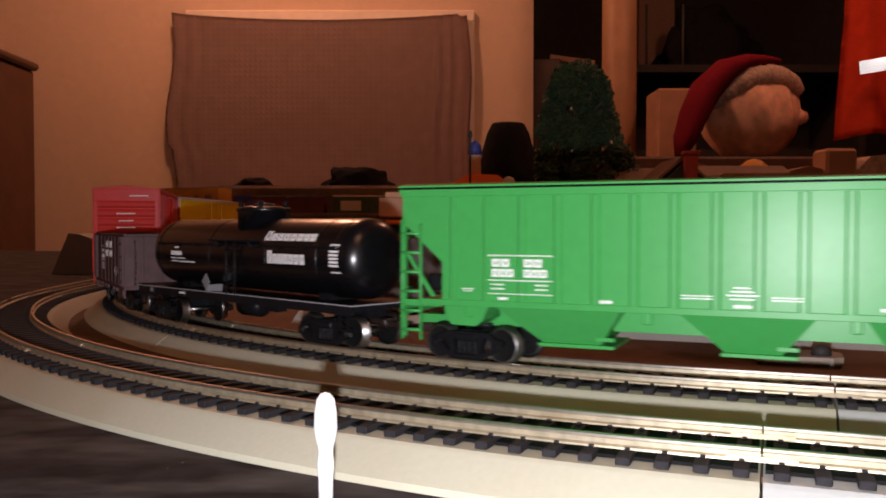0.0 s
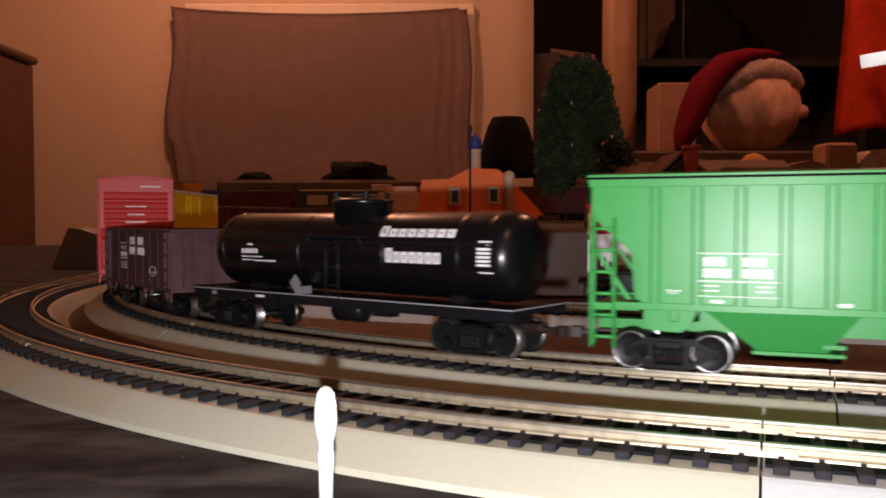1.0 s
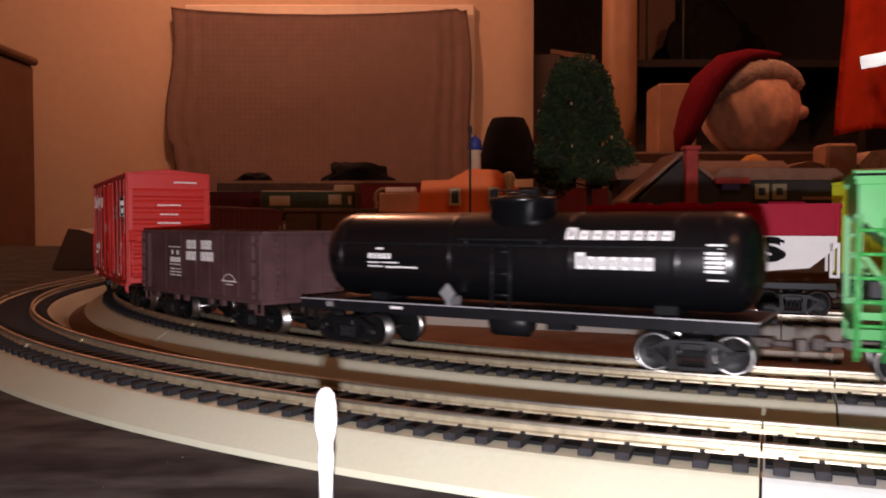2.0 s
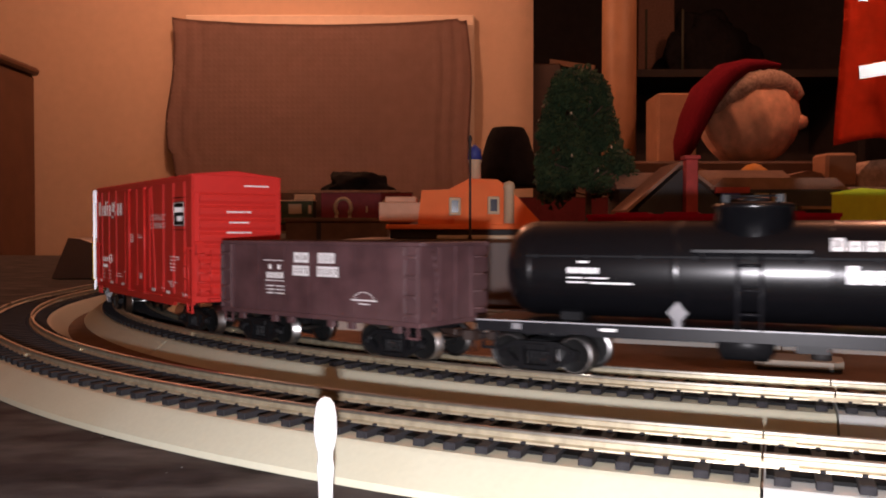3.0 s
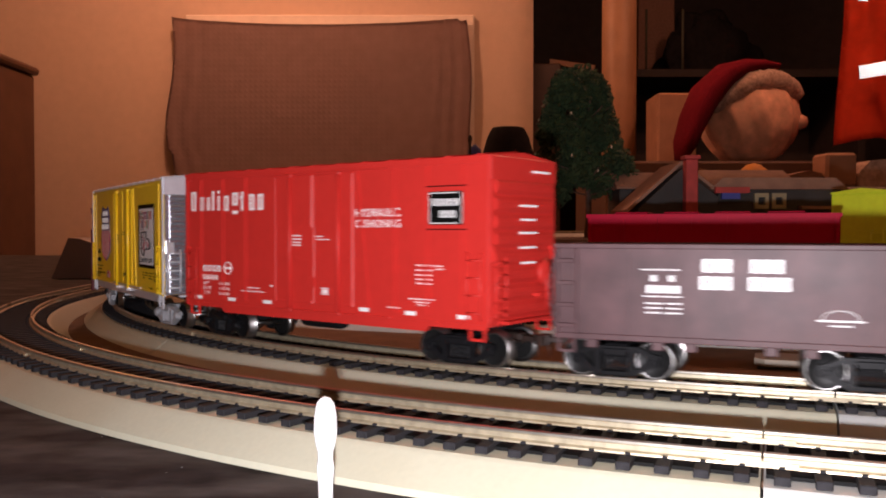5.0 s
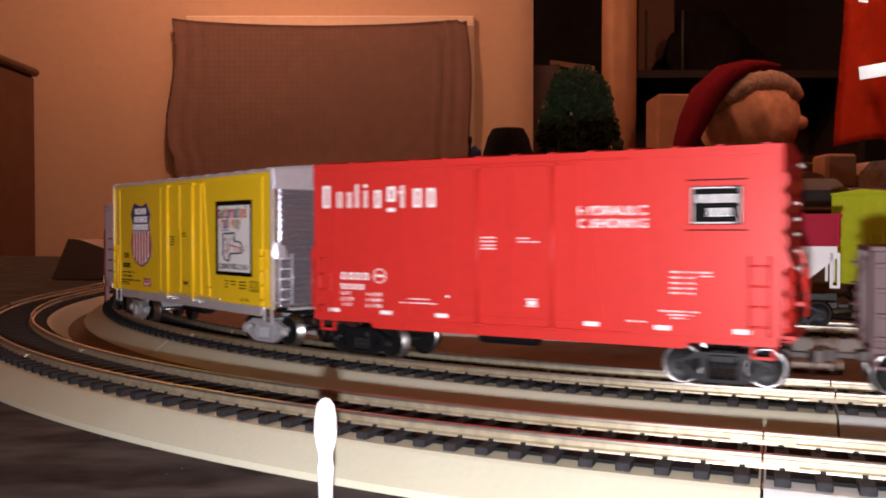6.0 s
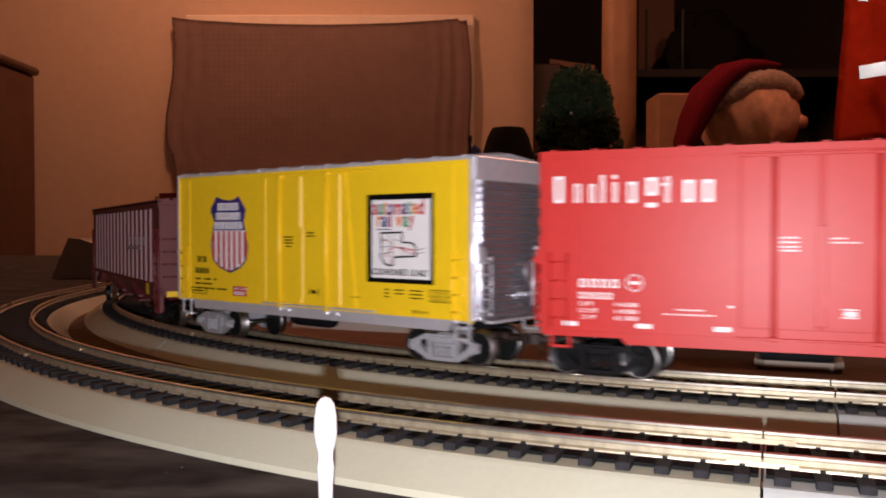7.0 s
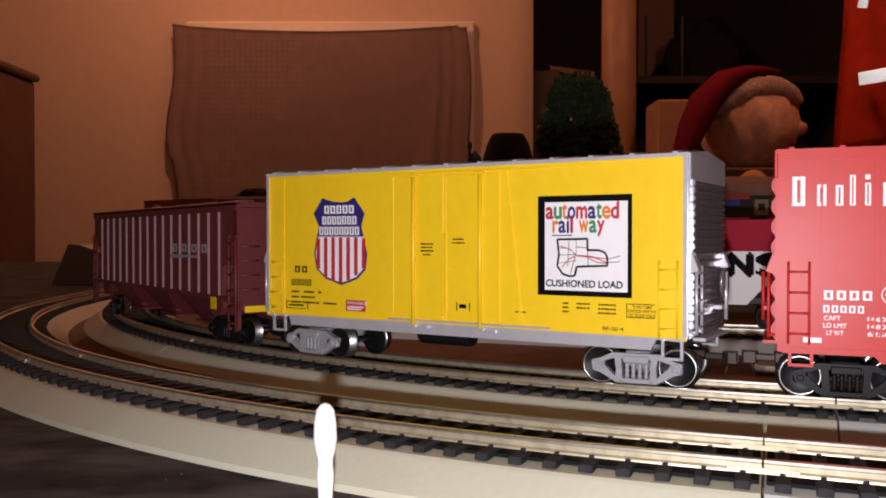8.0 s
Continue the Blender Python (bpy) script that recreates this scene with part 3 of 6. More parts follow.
    for i in range(13):
        bm = bmesh.new()
        x = -h + 3 + i * (L - 6) / 12
        prism(bm, [(-w - 0.6, 59.4), (-w - 0.6, 60.6), (0, 62.4), (w + 0.6, 60.6), (w + 0.6, 59.4)], x - 0.6, x + 0.6, "x")
        part("roof_rib", bm, roof_paint, roof)
    for sg in (-1, 1):
        bm = bmesh.new()
        x = sg * h
        box(bm, min(x, x + sg * 0.5), max(x, x + sg * 0.5), -w + 0.3, w - 0.3, 14, 53.5)
        wall = part("end_wall", bm, end_paint, car)
        bm = bmesh.new()
        prism(bm, [(0, -pitch * 0.46), (sg * deep * 0.8, -pitch * 0.22), (sg * deep, 0), (sg * deep * 0.8, pitch * 0.22), (0, pitch * 0.46)], -w + 2.2, w - 2.2)
        rib = mesh_of("end_rib", bm, end_paint)
        for i in range(ribs):
            ob = new("end_rib", rib)
            ob.parent = wall
            ob.matrix_basis = pose((x + sg * 0.5) * MM, 0, (14.2 + pitch / 2 + i * pitch) * MM)
        bm = bmesh.new()
        box(bm, min(x, x + sg * 0.8), max(x, x + sg * 0.8), -w, w, 53.5, 60.2, bev=0.2)
        part("end_cap", bm, roof_paint, car)
        bm = bmesh.new()
        end_rungs(bm, x + sg * 0.5, sg * 1.5, -w + 1.2, -w + 6.0, 15, 32, 5)
        for yy in (-w + 0.6, w - 3.6):
            prism(bm, [(x, 30), (x + sg * 2.6, 31), (x + sg * 1.2, 35), (x, 36)], yy, yy + 3)
        box(bm, min(x, x + sg * 3.2), max(x, x + sg * 3.2), 4, 11.5, 20, 21)
        box(bm, min(x, x + sg * 3.2), max(x, x + sg * 3.2), -12, 12, 13.0, 13.8)
        rod(bm, (x + sg * 3.4, 8, 17), (x + sg * 3.4, 8, 30), 0.5)
        part("end_ladder", bm, roof_paint if roof_paint is M["silver"] else paint, car)
        bm = bmesh.new()
        lathe(bm, [(0.6, 0), (4.0, 0.2), (4.0, 0.9), (0.6, 1.1)], 18, "x", (x + sg * 2.4, 8, 27))
        part("brake_wheel", bm, end_paint, car)
    bm = bmesh.new()
    box(bm, -h + 3, h - 3, -5, 5, 10.6, 13.4)
    lathe(bm, [(3.4, -9), (3.6, -8), (3.6, 8), (3.4, 9)], 14, "x", (-6, -7, 10))
    part("underframe", bm, M["truck_black"], car)
    FLEET.append((car, running_gear(car, 53.6, h + 2, 20.2, truck), 53.6))
    return car


# yellow boxcar with a striped shield and a poster panel
yellow_car = hi_cube("boxcar", "yellow tall boxcar with silver roof, shield and poster panel", 139.4, M["yellow"], M["silver_end"], M["silver"], M["silver"], "grey")
SIDE = -17.62
bm = bmesh.new()
shield = [(-46.2, 51.6), (-42.5, 50.5), (-38.4, 50.1), (-36.0, 50.4), (-33.6, 51.6), (-29.6, 46.6), (-30.9, 42.6), (-29.9, 39.2), (-28.6, 34.0), (-29.2, 29.2), (-32.5, 26.2), (-38.6, 24.2),
          (-44.7, 26.0), (-48.6, 28.9), (-49.7, 34.0), (-48.6, 39.2), (-47.6, 42.6), (-49.9, 46.8)]
prism(bm, shield, SIDE, SIDE + 0.2)
emblem = part("shield", bm, M["ink_navy"], yellow_car, "navy shield with red and white stripes")
bm = bmesh.new()
prism(bm, [(-48.0, 39.4), (-29.9, 39.4), (-29.2, 34.0), (-29.8, 29.6), (-32.8, 26.8), (-38.6, 24.9), (-44.5, 26.6), (-48.0, 29.2), (-49.0, 34.0)], SIDE - 0.06, SIDE + 0.1)
part("stripe_field", bm, M["white"], emblem)
bm = bmesh.new()
for i, (z0, z1) in enumerate(((29.2, 38.9), (26.6, 39.2), (25.4, 39.2), (24.9, 39.2), (25.9, 39.2), (27.4, 39.2), (29.6, 38.9))):
    x = -47.9 + i * 3.0
    box(bm, x - 0.6, x + 0.75, SIDE - 0.14, SIDE, z0, z1)
part("red_stripe", bm, M["ink_red"], emblem)
for u0, u1, z, n in ((-45.6, -33.4, 46.6, 5), (-46.4, -32.4, 43.2, 7), (-47.6, -31.4, 39.9, 8)):
    blocks(letters(u0, u1, z, z + 2.6, [1] * n, 0.22), SIDE - 0.14, M["white"], emblem)
bm = bmesh.new()
box(bm, 29.2, 55.6, SIDE, SIDE + 0.2, 23.6, 50.3)
poster = part("poster_panel", bm, M["ink_black"], yellow_car, "white poster with coloured words and a route map")
bm = bmesh.new()
box(bm, 31.3, 54.5, SIDE - 0.06, SIDE + 0.1, 25.0, 48.6)
part("poster_face", bm, M["white"], poster)
HUES = (M["ink_red"], M["ink_orange"], M["ink_green"], M["ink_navy"])
TOP = SIDE - 0.16
x = 31.6
for i, ch in enumerate("automated"):
    wd = 3.4 if ch == "m" else (1.6 if ch == "t" else 2.35)
    hh = 4.2 if ch == "d" else (3.8 if ch == "t" else 3.0)
    words(ch, x + wd / 2, 44.2, TOP, wd * 0.86, hh, HUES[(0, 2, 1, 3, 0, 3, 2, 1, 0)[i]], poster, bold=0.03)
    x += wd
x = 33.6
for i, ch in enumerate("rail way"):
    wd = 1.1 if ch in "il" else (1.4 if ch == " " else (1.7 if ch == "r" else (2.9 if ch == "w" else 2.2)))
    if ch != " ":
        words(ch, x + wd / 2, 40.5 if ch != "y" else 39.6, TOP, 0.5 if ch in "il" else wd * 0.86, 4.2 if ch in "il" else (3.9 if ch == "y" else 3.0), HUES[(1, 3, 3, 0, 0, 1, 2, 0)[i]], poster, bold=0.03)
    x += wd
bars([(33.5, 40.0, 39.55, 39.85)], TOP, M["ink_navy"], poster)
bm = bmesh.new()
outline = [(35.0, 38.6), (43.6, 38.8), (43.6, 35.8), (46.9, 35.8), (48.4, 35.2), (49.1, 34.0), (49.1, 31.8), (40.6, 31.4), (40.0, 29.0), (38.6, 28.8), (36.6, 29.4), (35.0, 31.5), (35.5, 34.6), (35.0, 38.6)]
for a, b in zip(outline, outline[1:]):
    rod(bm, (a[0], TOP, a[1]), (b[0], TOP, b[1]), 0.28, 4)
for a, b in (((35.4, 34.4), (40.2, 34.6)), ((38.4, 38.6), (38.0, 31.4)), ((35.6, 36.4), (38.4, 36.2)), ((40.4, 36.6), (43.6, 36.4)), ((40.4, 38.6), (40.4, 34.2)), ((43.6, 35.8), (43.8, 31.6)), ((35.2, 32.2), (40.4, 33.0)), ((49.1, 33.4), (52.6, 34.4)), ((49.1, 32.6), (52.4, 32.9))):
    rod(bm, (a[0], TOP, a[1]), (b[0], TOP, b[1]), 0.08, 4)
part("map_outline", bm, M["ink_black"], poster)
bm = bmesh.new()
for a, b in (((35.8, 36.9), (38.6, 36.0)), ((38.6, 36.0), (40.6, 34.4)), ((40.6, 34.4), (44.6, 34.2)), ((44.6, 34.2), (49.0, 32.6)), ((40.6, 34.3), (49.0, 33.6)), ((36.4, 31.2), (38.4, 33.4)), ((38.4, 33.4), (40.6, 34.4)), ((43.0, 34.1), (46.4, 32.6)), ((46.4, 32.6), (49.0, 32.4)), ((40.2, 34.4), (38.8, 29.4))):
    rod(bm, (a[0], TOP, a[1]), (b[0], TOP, b[1]), 0.13, 4)
part("map_route", bm, M["ink_red"], poster)
words("CUSHIONED LOAD", 42.5, 26.0, TOP, 21.5, 1.8, M["ink_black"], poster, bold=0.03)
blocks(letters(-58.3, -52.2, 27.8, 29.9, [1, 1], 0.34) + letters(-59.5, -50.8, 23.6, 25.6, [1] * 6, 0.3), SIDE, M["ink_black"], yellow_car, "mark_block", 0.28)
bars([(-59.2, -55.8, 21.3, 22.0), (-54.0, -49.6, 21.3, 22.0), (-48, -46.6, 21.3, 22.0), (-59.2, -56, 19.6, 20.3), (-55.2, -49.4, 19.6, 20.3), (-59.2, -55.2, 17.9, 18.6), (-54.2, -47.6, 17.9, 18.6), (-46, -40.4, 17.9, 18.6)], SIDE, M["ink_black"], yellow_car, "data_bar")
bars([(-36.8, -28.2, 16.2, 19.6)], SIDE, M["ink_red"], yellow_car, "notice")
words("APPLIANCE", -32.5, 18.3, SIDE - 0.06, 7.6, 0.9, M["white"], yellow_car)
bars([(-36.2, -29, 17.3, 17.7), (-36.2, -30, 16.6, 17.0)], SIDE - 0.06, M["white"], yellow_car, "notice_print")
bars([(-61.5, -52.3, 16.0, 16.2), (-61.5, -52.3, 18.2, 18.4), (-61.5, -61.2, 16, 18.4), (-52.6, -52.3, 16, 18.4), (-60.4, -53.4, 16.9, 17.4)], SIDE, M["ink_black"], yellow_car, "boxed_print")
bars([(-8.2, -3.8, 37.0, 37.5), (-8.0, -4.0, 36.0, 36.5), (-8.2, -3.8, 35.0, 35.5), (-7.4, -4.6, 33.9, 34.4), (2.9, 6.6, 38.4, 38.9), (2.6, 7.0, 37.4, 37.8)], SIDE - 1.0, M["ink_black"], yellow_car, "data_bar")
bars([(4.0, 4.3, 18.2, 20.6), (8.2, 8.5, 18.2, 20.6), (5.0, 7.5, 18.9, 20.0)], SIDE - 1.0, M["ink_black"], yellow_car, "door_mark")
bars([(36.5, 38.4, z, z + 0.5) for z in (19.2, 20.3, 21.4)] + [(40.5, 44.4, z, z + 0.5) for z in (20.3, 21.4)] + [(46.6, 51.6, z, z + 0.5) for z in (19.2, 20.3, 21.4)] + [(22.5, 25.6, 18.4, 18.9)], SIDE, M["ink_black"], yellow_car, "data_bar")
bars([(54.2, 62.6, 18.6, 18.8), (54.2, 62.6, 22.0, 22.2), (54.2, 54.4, 18.6, 22.2), (62.4, 62.6, 18.6, 22.2)], SIDE, M["ink_black"], yellow_car, "boxed_print")
for i, t_ in enumerate(("THIS CAR", "EXCESS HEIGHT", "NO ROOF WALK")):
    words(t_, 58.4, 21.0 - i * 1.05, SIDE, (5.2, 7.4, 7.0)[i], 0.75, M["ink_black"], yellow_car)
words("BF-50-4", 50.6, 15.0, SIDE, 5.6, 0.95, M["ink_black"], yellow_car)
for x0 in (-69.8, 68.8):
    bm = bmesh.new()
    box(bm, x0, x0 + 1.0, SIDE - 0.4, SIDE + 0.3, 14, 59.8)
    part("corner_post", bm, M["silver"], yellow_car)

# red boxcar with white block lettering
red_car = hi_cube("boxcar", "bright red tall boxcar with white lettering and ladder", 138.0, M["red"], M["red"], M["red"], M["red"], "black", 8, 5.0, 1.0,
                  seams=[sg * (60.6 - k * 12.6 - e) for sg in (-1, 1) for k in range(3) for e in (0, 1.3)], floor_z=11.8, belly=((-48, 11.5), (-46.6, 9.9), (46.6, 9.9), (48, 11.5)))
blocks([(-65.8, -63.0, 46.6, 53.6), (-60.6, -58.4, 46.6, 51.6), (-56.4, -54.8, 46.6, 51.4), (-53.4, -52.2, 46.6, 53.7), (-50.2, -49.0, 46.6, 51.8), (-46.8, -44.0, 46.4, 51.8),
        (-41.8, -38.8, 48.2, 52.8), (-37.0, -35.8, 46.4, 53.0), (-32.6, -29.8, 46.4, 52.0), (-28.0, -25.2, 46.4, 52.0)], SIDE, M["white"], red_car, "letter_block", 0.36)
bars([(-50.2, -49.0, 52.6, 53.7), (-41.8, -38.6, 45.2, 46.4), (-37.8, -35.0, 50.6, 51.4)], SIDE, M["white"], red_car, "letter_block")
words("HYDRAULIC", 27.9, 43.6, SIDE, 18.6, 2.4, M["white"], red_car)
words("CUSHIONING", 27.9, 40.3, SIDE, 18.6, 2.3, M["white"], red_car)
bm = bmesh.new()
box(bm, 47.1, 61.6, SIDE - 0.1, SIDE + 0.2, 39.5, 39.8)
box(bm, 47.1, 61.6, SIDE - 0.1, SIDE + 0.2, 51.9, 52.2)
box(bm, 48.1, 60.4, SIDE - 0.1, SIDE + 0.2, 41.0, 50.5)
badge = part("badge", bm, M["ink_black"], red_car, "black square badge with pale border")
bars([(48.4, 60.1, 41.3, 41.55), (48.4, 60.1, 49.95, 50.2), (48.4, 48.65, 41.3, 50.2), (59.85, 60.1, 41.3, 50.2)], SIDE - 0.2, M["white"], badge, "badge_border")
blocks(letters(49.4, 59.2, 46.4, 48.4, [1] * 10, 0.28) + letters(52.0, 58.0, 43.0, 45.0, [1] * 5, 0.28), SIDE - 0.2, M["white"], badge, "badge_block")
blocks(letters(-59.2, -48.2, 24.5, 26.7, [1] * 4, 0.3) + letters(-59.2, -50.0, 21.5, 23.2, [1] * 5, 0.3), SIDE, M["white"], red_car, "mark_block", 0.3)
for i, (a, b) in enumerate((("CAPT", "146000"), ("LD LMT", "148000"), ("LT WT", "62500"))):
    z = 19.7 - i * 1.75
    words(a, -57.0 + (0.6 if i else 0), z, SIDE, 3.6 if i != 1 else 5.0, 1.05, M["white"], red_car)
    words(b, -46.6, z, SIDE, 5.8, 1.05, M["white"], red_car)
bm = bmesh.new()
for k in range(20):
    a0, a1 = k * math.pi / 10, (k + 1) * math.pi / 10
    rod(bm, (-44.5 + 2.1 * math.cos(a0), SIDE, 25.9 + 2.1 * math.sin(a0)), (-44.5 + 2.1 * math.cos(a1), SIDE, 25.9 + 2.1 * math.sin(a1)), 0.2, 6)
box(bm, -45.8, -43.2, SIDE - 0.1, SIDE + 0.2, 25.5, 26.3)
part("roundel", bm, M["white"], red_car)
bars([(x - 2.3, x + 2.3, 14.3, 15.5) for x in (-61.0, -41.8, -22.6, 22.7, 41.5, 60.9)], SIDE - 0.3, M["white"], red_car, "reflector_patch")
bars([(43.2, 46, z, z + 0.5) for z in (28.9, 27.5, 26.1, 24.8, 23.6)] + [(46.8, 49.2, z, z + 0.5) for z in (28.9, 27.5, 26.1, 24.8, 23.6)]
     + [(50, 53.2, 28.9, 29.3), (50.6, 53.4, 28.0, 28.4), (40.4, 50.4, 19.0, 19.4), (42.6, 48.6, 18.1, 18.5), (43.6, 47.4, 17.3, 17.7), (31.8, 37, 16.0, 16.4), (-37.2, -24.6, 18.0, 18.4), (-34.6, -27.2, 19.2, 19.6), (-21.6, -20.4, 20.2, 20.8)], SIDE, M["white"], red_car, "data_bar")
bars([(-10.0, -5.4, z, z + 0.5) for z in (37.4, 36.3, 35.2, 34.3)] + [(1.2, 7.6, 36.3, 36.7), (1.2, 4.8, 37.3, 37.7)], SIDE - 0.4, M["white"], red_car, "data_bar")
blocks([(-3.0, 0.8, 20.8, 24.2)], SIDE - 0.5, M["red"], red_car, "lock_plate", 0.2)
bars([(3.7, 7.6, 20.6, 20.9), (4.2, 7.2, 19.2, 20.3), (3.7, 7.6, 18.7, 19.0)], SIDE - 0.5, M["white"], red_car, "door_mark")
for z, y0, y1 in ((56.4, 2, 12), (46.4, -5, 5), (42.4, -4, 4), (38.6, -5, 5), (34.4, -4.6, 4.6), (30.0, -4, 4)):
    bm = bmesh.new()
    for k in range(9):
        a = y0 + (y1 - y0) * k / 9
        box(bm, 70.9, 71.1, a, a + (y1 - y0) / 9 * 0.72, z - 0.32, z + 0.32)
    part("end_print", bm, M["white"], red_car)

# black tank car
tank = thing("tank_car", "glossy black single-dome tank car with white lettering", "freight car", "cars of the train")
bm = bmesh.new()
TC, TR = 28.6, 13.4
lathe(bm, [(1, -67.5), (6.5, -67.0), (10.2, -65.6), (12.3, -63.6), (13.1, -62), (TR, -60), (TR, 60), (13.1, 62), (12.3, 63.6), (10.2, 65.6), (6.5, 67.0), (1, 67.5)], 48, "x", (2.4, 0, TC))
shell = part("tank_shell", bm, M["black"], tank)
for x in (-56.6, -17, 21, 60.6, 50):
    bm = bmesh.new()
    lathe(bm, [(TR + 0.02, x - 0.9), (TR + 0.12, x - 0.7), (TR + 0.12, x + 0.7), (TR + 0.02, x + 0.9)], 48, "x", (0, 0, TC))
    part("tank_band", bm, M["black"], shell)
bm = bmesh.new()
box(bm, -57, 61, -TR + 0.1, -TR + 1.2, 32.2, 32.7)
for i in range(9):
    box(bm, -54 + i * 14 - 0.6, -54 + i * 14 + 0.6, -TR - 0.4, -TR + 1, 31.8, 32.9)
box(bm, -57, 57, TR - 1.2, TR + 0.35, 32.6, 33.2)
part("handrail", bm, M["matte_black"], tank)
bm = bmesh.new()
lathe(bm, [(9.9, 36.5), (9.9, 44.8), (10.3, 45.0), (10.3, 46.0), (9.4, 46.5), (7.0, 46.8), (1, 46.9)], 40, "z", (1.5, 0, 0))
dome = part("dome", bm, M["black"], tank)
bm = bmesh.new()
for x in (-5.1, 8.1):
    box(bm, x - 0.8, x + 0.8, -6.6, -5.2, 46.4, 48.8, bev=0.2)
    lathe(bm, [(0.8, 46.6), (0.9, 48.4), (0.5, 48.8)], 8, "z", (x, 5, 0))
lathe(bm, [(4.2, 46.6), (4.2, 47.6), (3.2, 48.0), (0.5, 48.1)], 16, "z", (1.5, 0, 0))
rod(bm, (-5.1, -5.8, 48.2), (8.1, -5.8, 48.2), 0.3)
part("dome_fitting", bm, M["truck_black"], dome)
bm = bmesh.new()
box(bm, -12.5, 15.5, -15.4, -8.5, 33.8, 34.5)
for x in (-10, 13):
    rod(bm, (x, -15, 34), (x, -11, 29), 0.35)
part("dome_platform", bm, M["truck_black"], tank)
bm = bmesh.new()
for x in (-1.5, 4.1):
    rod(bm, (x, -14.6, 14.4), (x, -14.6, 33.4), 0.48, 8)
for z in (18.4, 24.4, 30.6):
    rod(bm, (-1.5, -14.6, z), (4.1, -14.6, z), 0.4, 8)
part("side_ladder", bm, M["frame_black"], tank)
bm = bmesh.new()
box(bm, -71, 71, -14.6, 14.6, 12.6, 14.4, bev=0.2)
box(bm, -66, 66, -4, 4, 9.6, 12.6)
box(bm, -71, 71, -14.8, -13.6, 11.4, 14.6)
box(bm, -71, 71, 13.6, 14.8, 11.4, 14.6)
part("frame", bm, M["frame_black"], tank)
for x in (-46, 46):
    bm = bmesh.new()
    prism(bm, [(-6, 14.2), (6, 14.2), (6, 17), (-6, 17)], x - 3, x + 3, "x")
    part("saddle", bm, M["matte_black"], tank)
bm = bmesh.new()
box(bm, -71.1, 71.1, -14.95, -14.8, 14.25, 14.6)
box(bm, 71, 71.2, -14.8, 14.8, 14.25, 14.6)
part("frame_edge", bm, M["truck_grey"], tank)
bars([(-36, -31, 12.6, 13.4)], -15.0, M["white"], tank, "frame_mark")
bars([(-60.4, -57.4, 12.2, 13.8)], -15.0, M["placard"], tank, "frame_mark")
bm = bmesh.new()
lathe(bm, [(2, -7), (4.2, -5.6), (4.2, 5.6), (2, 7)], 16, "x", (0, -4, 9.6))
box(bm, 12, 20, -7, -3, 8.4, 12)
part("air_tank", bm, M["truck_black"], tank)
for x in (-67, 67):
    bm = bmesh.new()
    stirrup(bm, x, -14.9, 6.4, 11.6, 4)
    part("stirrup", bm, M["truck_black"], tank)


def on_tank(rows, m, name, stroke=0.0):
    """Printed bars, or hollow blocks, wrapped on the tank's round side: rows of (u0, u1, z0, z1)."""
    for u0, u1, z0, z1 in rows:
        bm = bmesh.new()

        def patch(a, b, c, d):
            pts = []
            for k in range(4):
                z = c + (d - c) * k / 3
                pts.append((-math.sqrt(max(1, (TR + 0.12) ** 2 - (z - TC) ** 2)), z))
            prism(bm, pts + [(y + 0.6, z) for y, z in pts[::-1]], a, b, "x")
        e = stroke * (u1 - u0)
        if e:
            patch(u0, u0 + e, z0, z1)
            patch(u1 - e, u1, z0, z1)
            patch(u0 + e, u1 - e, z0, z0 + e * 0.8)
            patch(u0 + e, u1 - e, z1 - e * 0.8, z1)
        else:
            patch(u0, u1, z0, z1)
        part(name, bm, m, tank)


on_tank(letters(19.4, 49.4, 34.3, 37.3, (1.08, .82, .82, .82, .82, .82, .82, .82), 0.2), M["white"], "letter_block", 0.38)
on_tank(letters(23.0, 44.9, 26.4, 30.6, (1.06, .8, .8, .8, .8, .8, .8), 0.2), M["white"], "letter_block", 0.38)
on_tank([(58, 62.5, 33.0, 33.5), (58.4, 61.6, 32.2, 32.5)] + [(57.8, 62.4, 26.2 + i * 1.15, 26.9 + i * 1.15) for i in range(5)] + [(58.4, 63, 24.2, 24.6)], M["white"], "data_bar")
on_tank([(-42.4, -39.6, 30.6, 31.2)] + letters(-45.4, -36.6, 27.8, 29.4, [1] * 5, 0.3) + [(-45.4, -41, 26.4, 26.8), (-40.2, -34.4, 26.4, 26.8), (-45.4, -40, 25.2, 25.6), (-39, -27.6, 25.0, 25.5)], M["white"], "data_bar")
bars([(62.4, 66.0, 37.2, 37.8), (63, 65.6, 36.0, 36.4)], -8.2, M["white"], tank, "end_print")
bm = bmesh.new()
prism(bm, [(-16, 15.2), (-13.4, 18.2), (-16, 21.2), (-18.6, 18.2)], -14.9, -14.4)
box(bm, -16.8, -15.2, -14.4, -8, 14.4, 17)
part("placard", bm, M["placard"], tank, "pale grey diamond placard")
FLEET.append((tank, running_gear(tank, 53.0, 74, 19.8, "black"), 53.0))

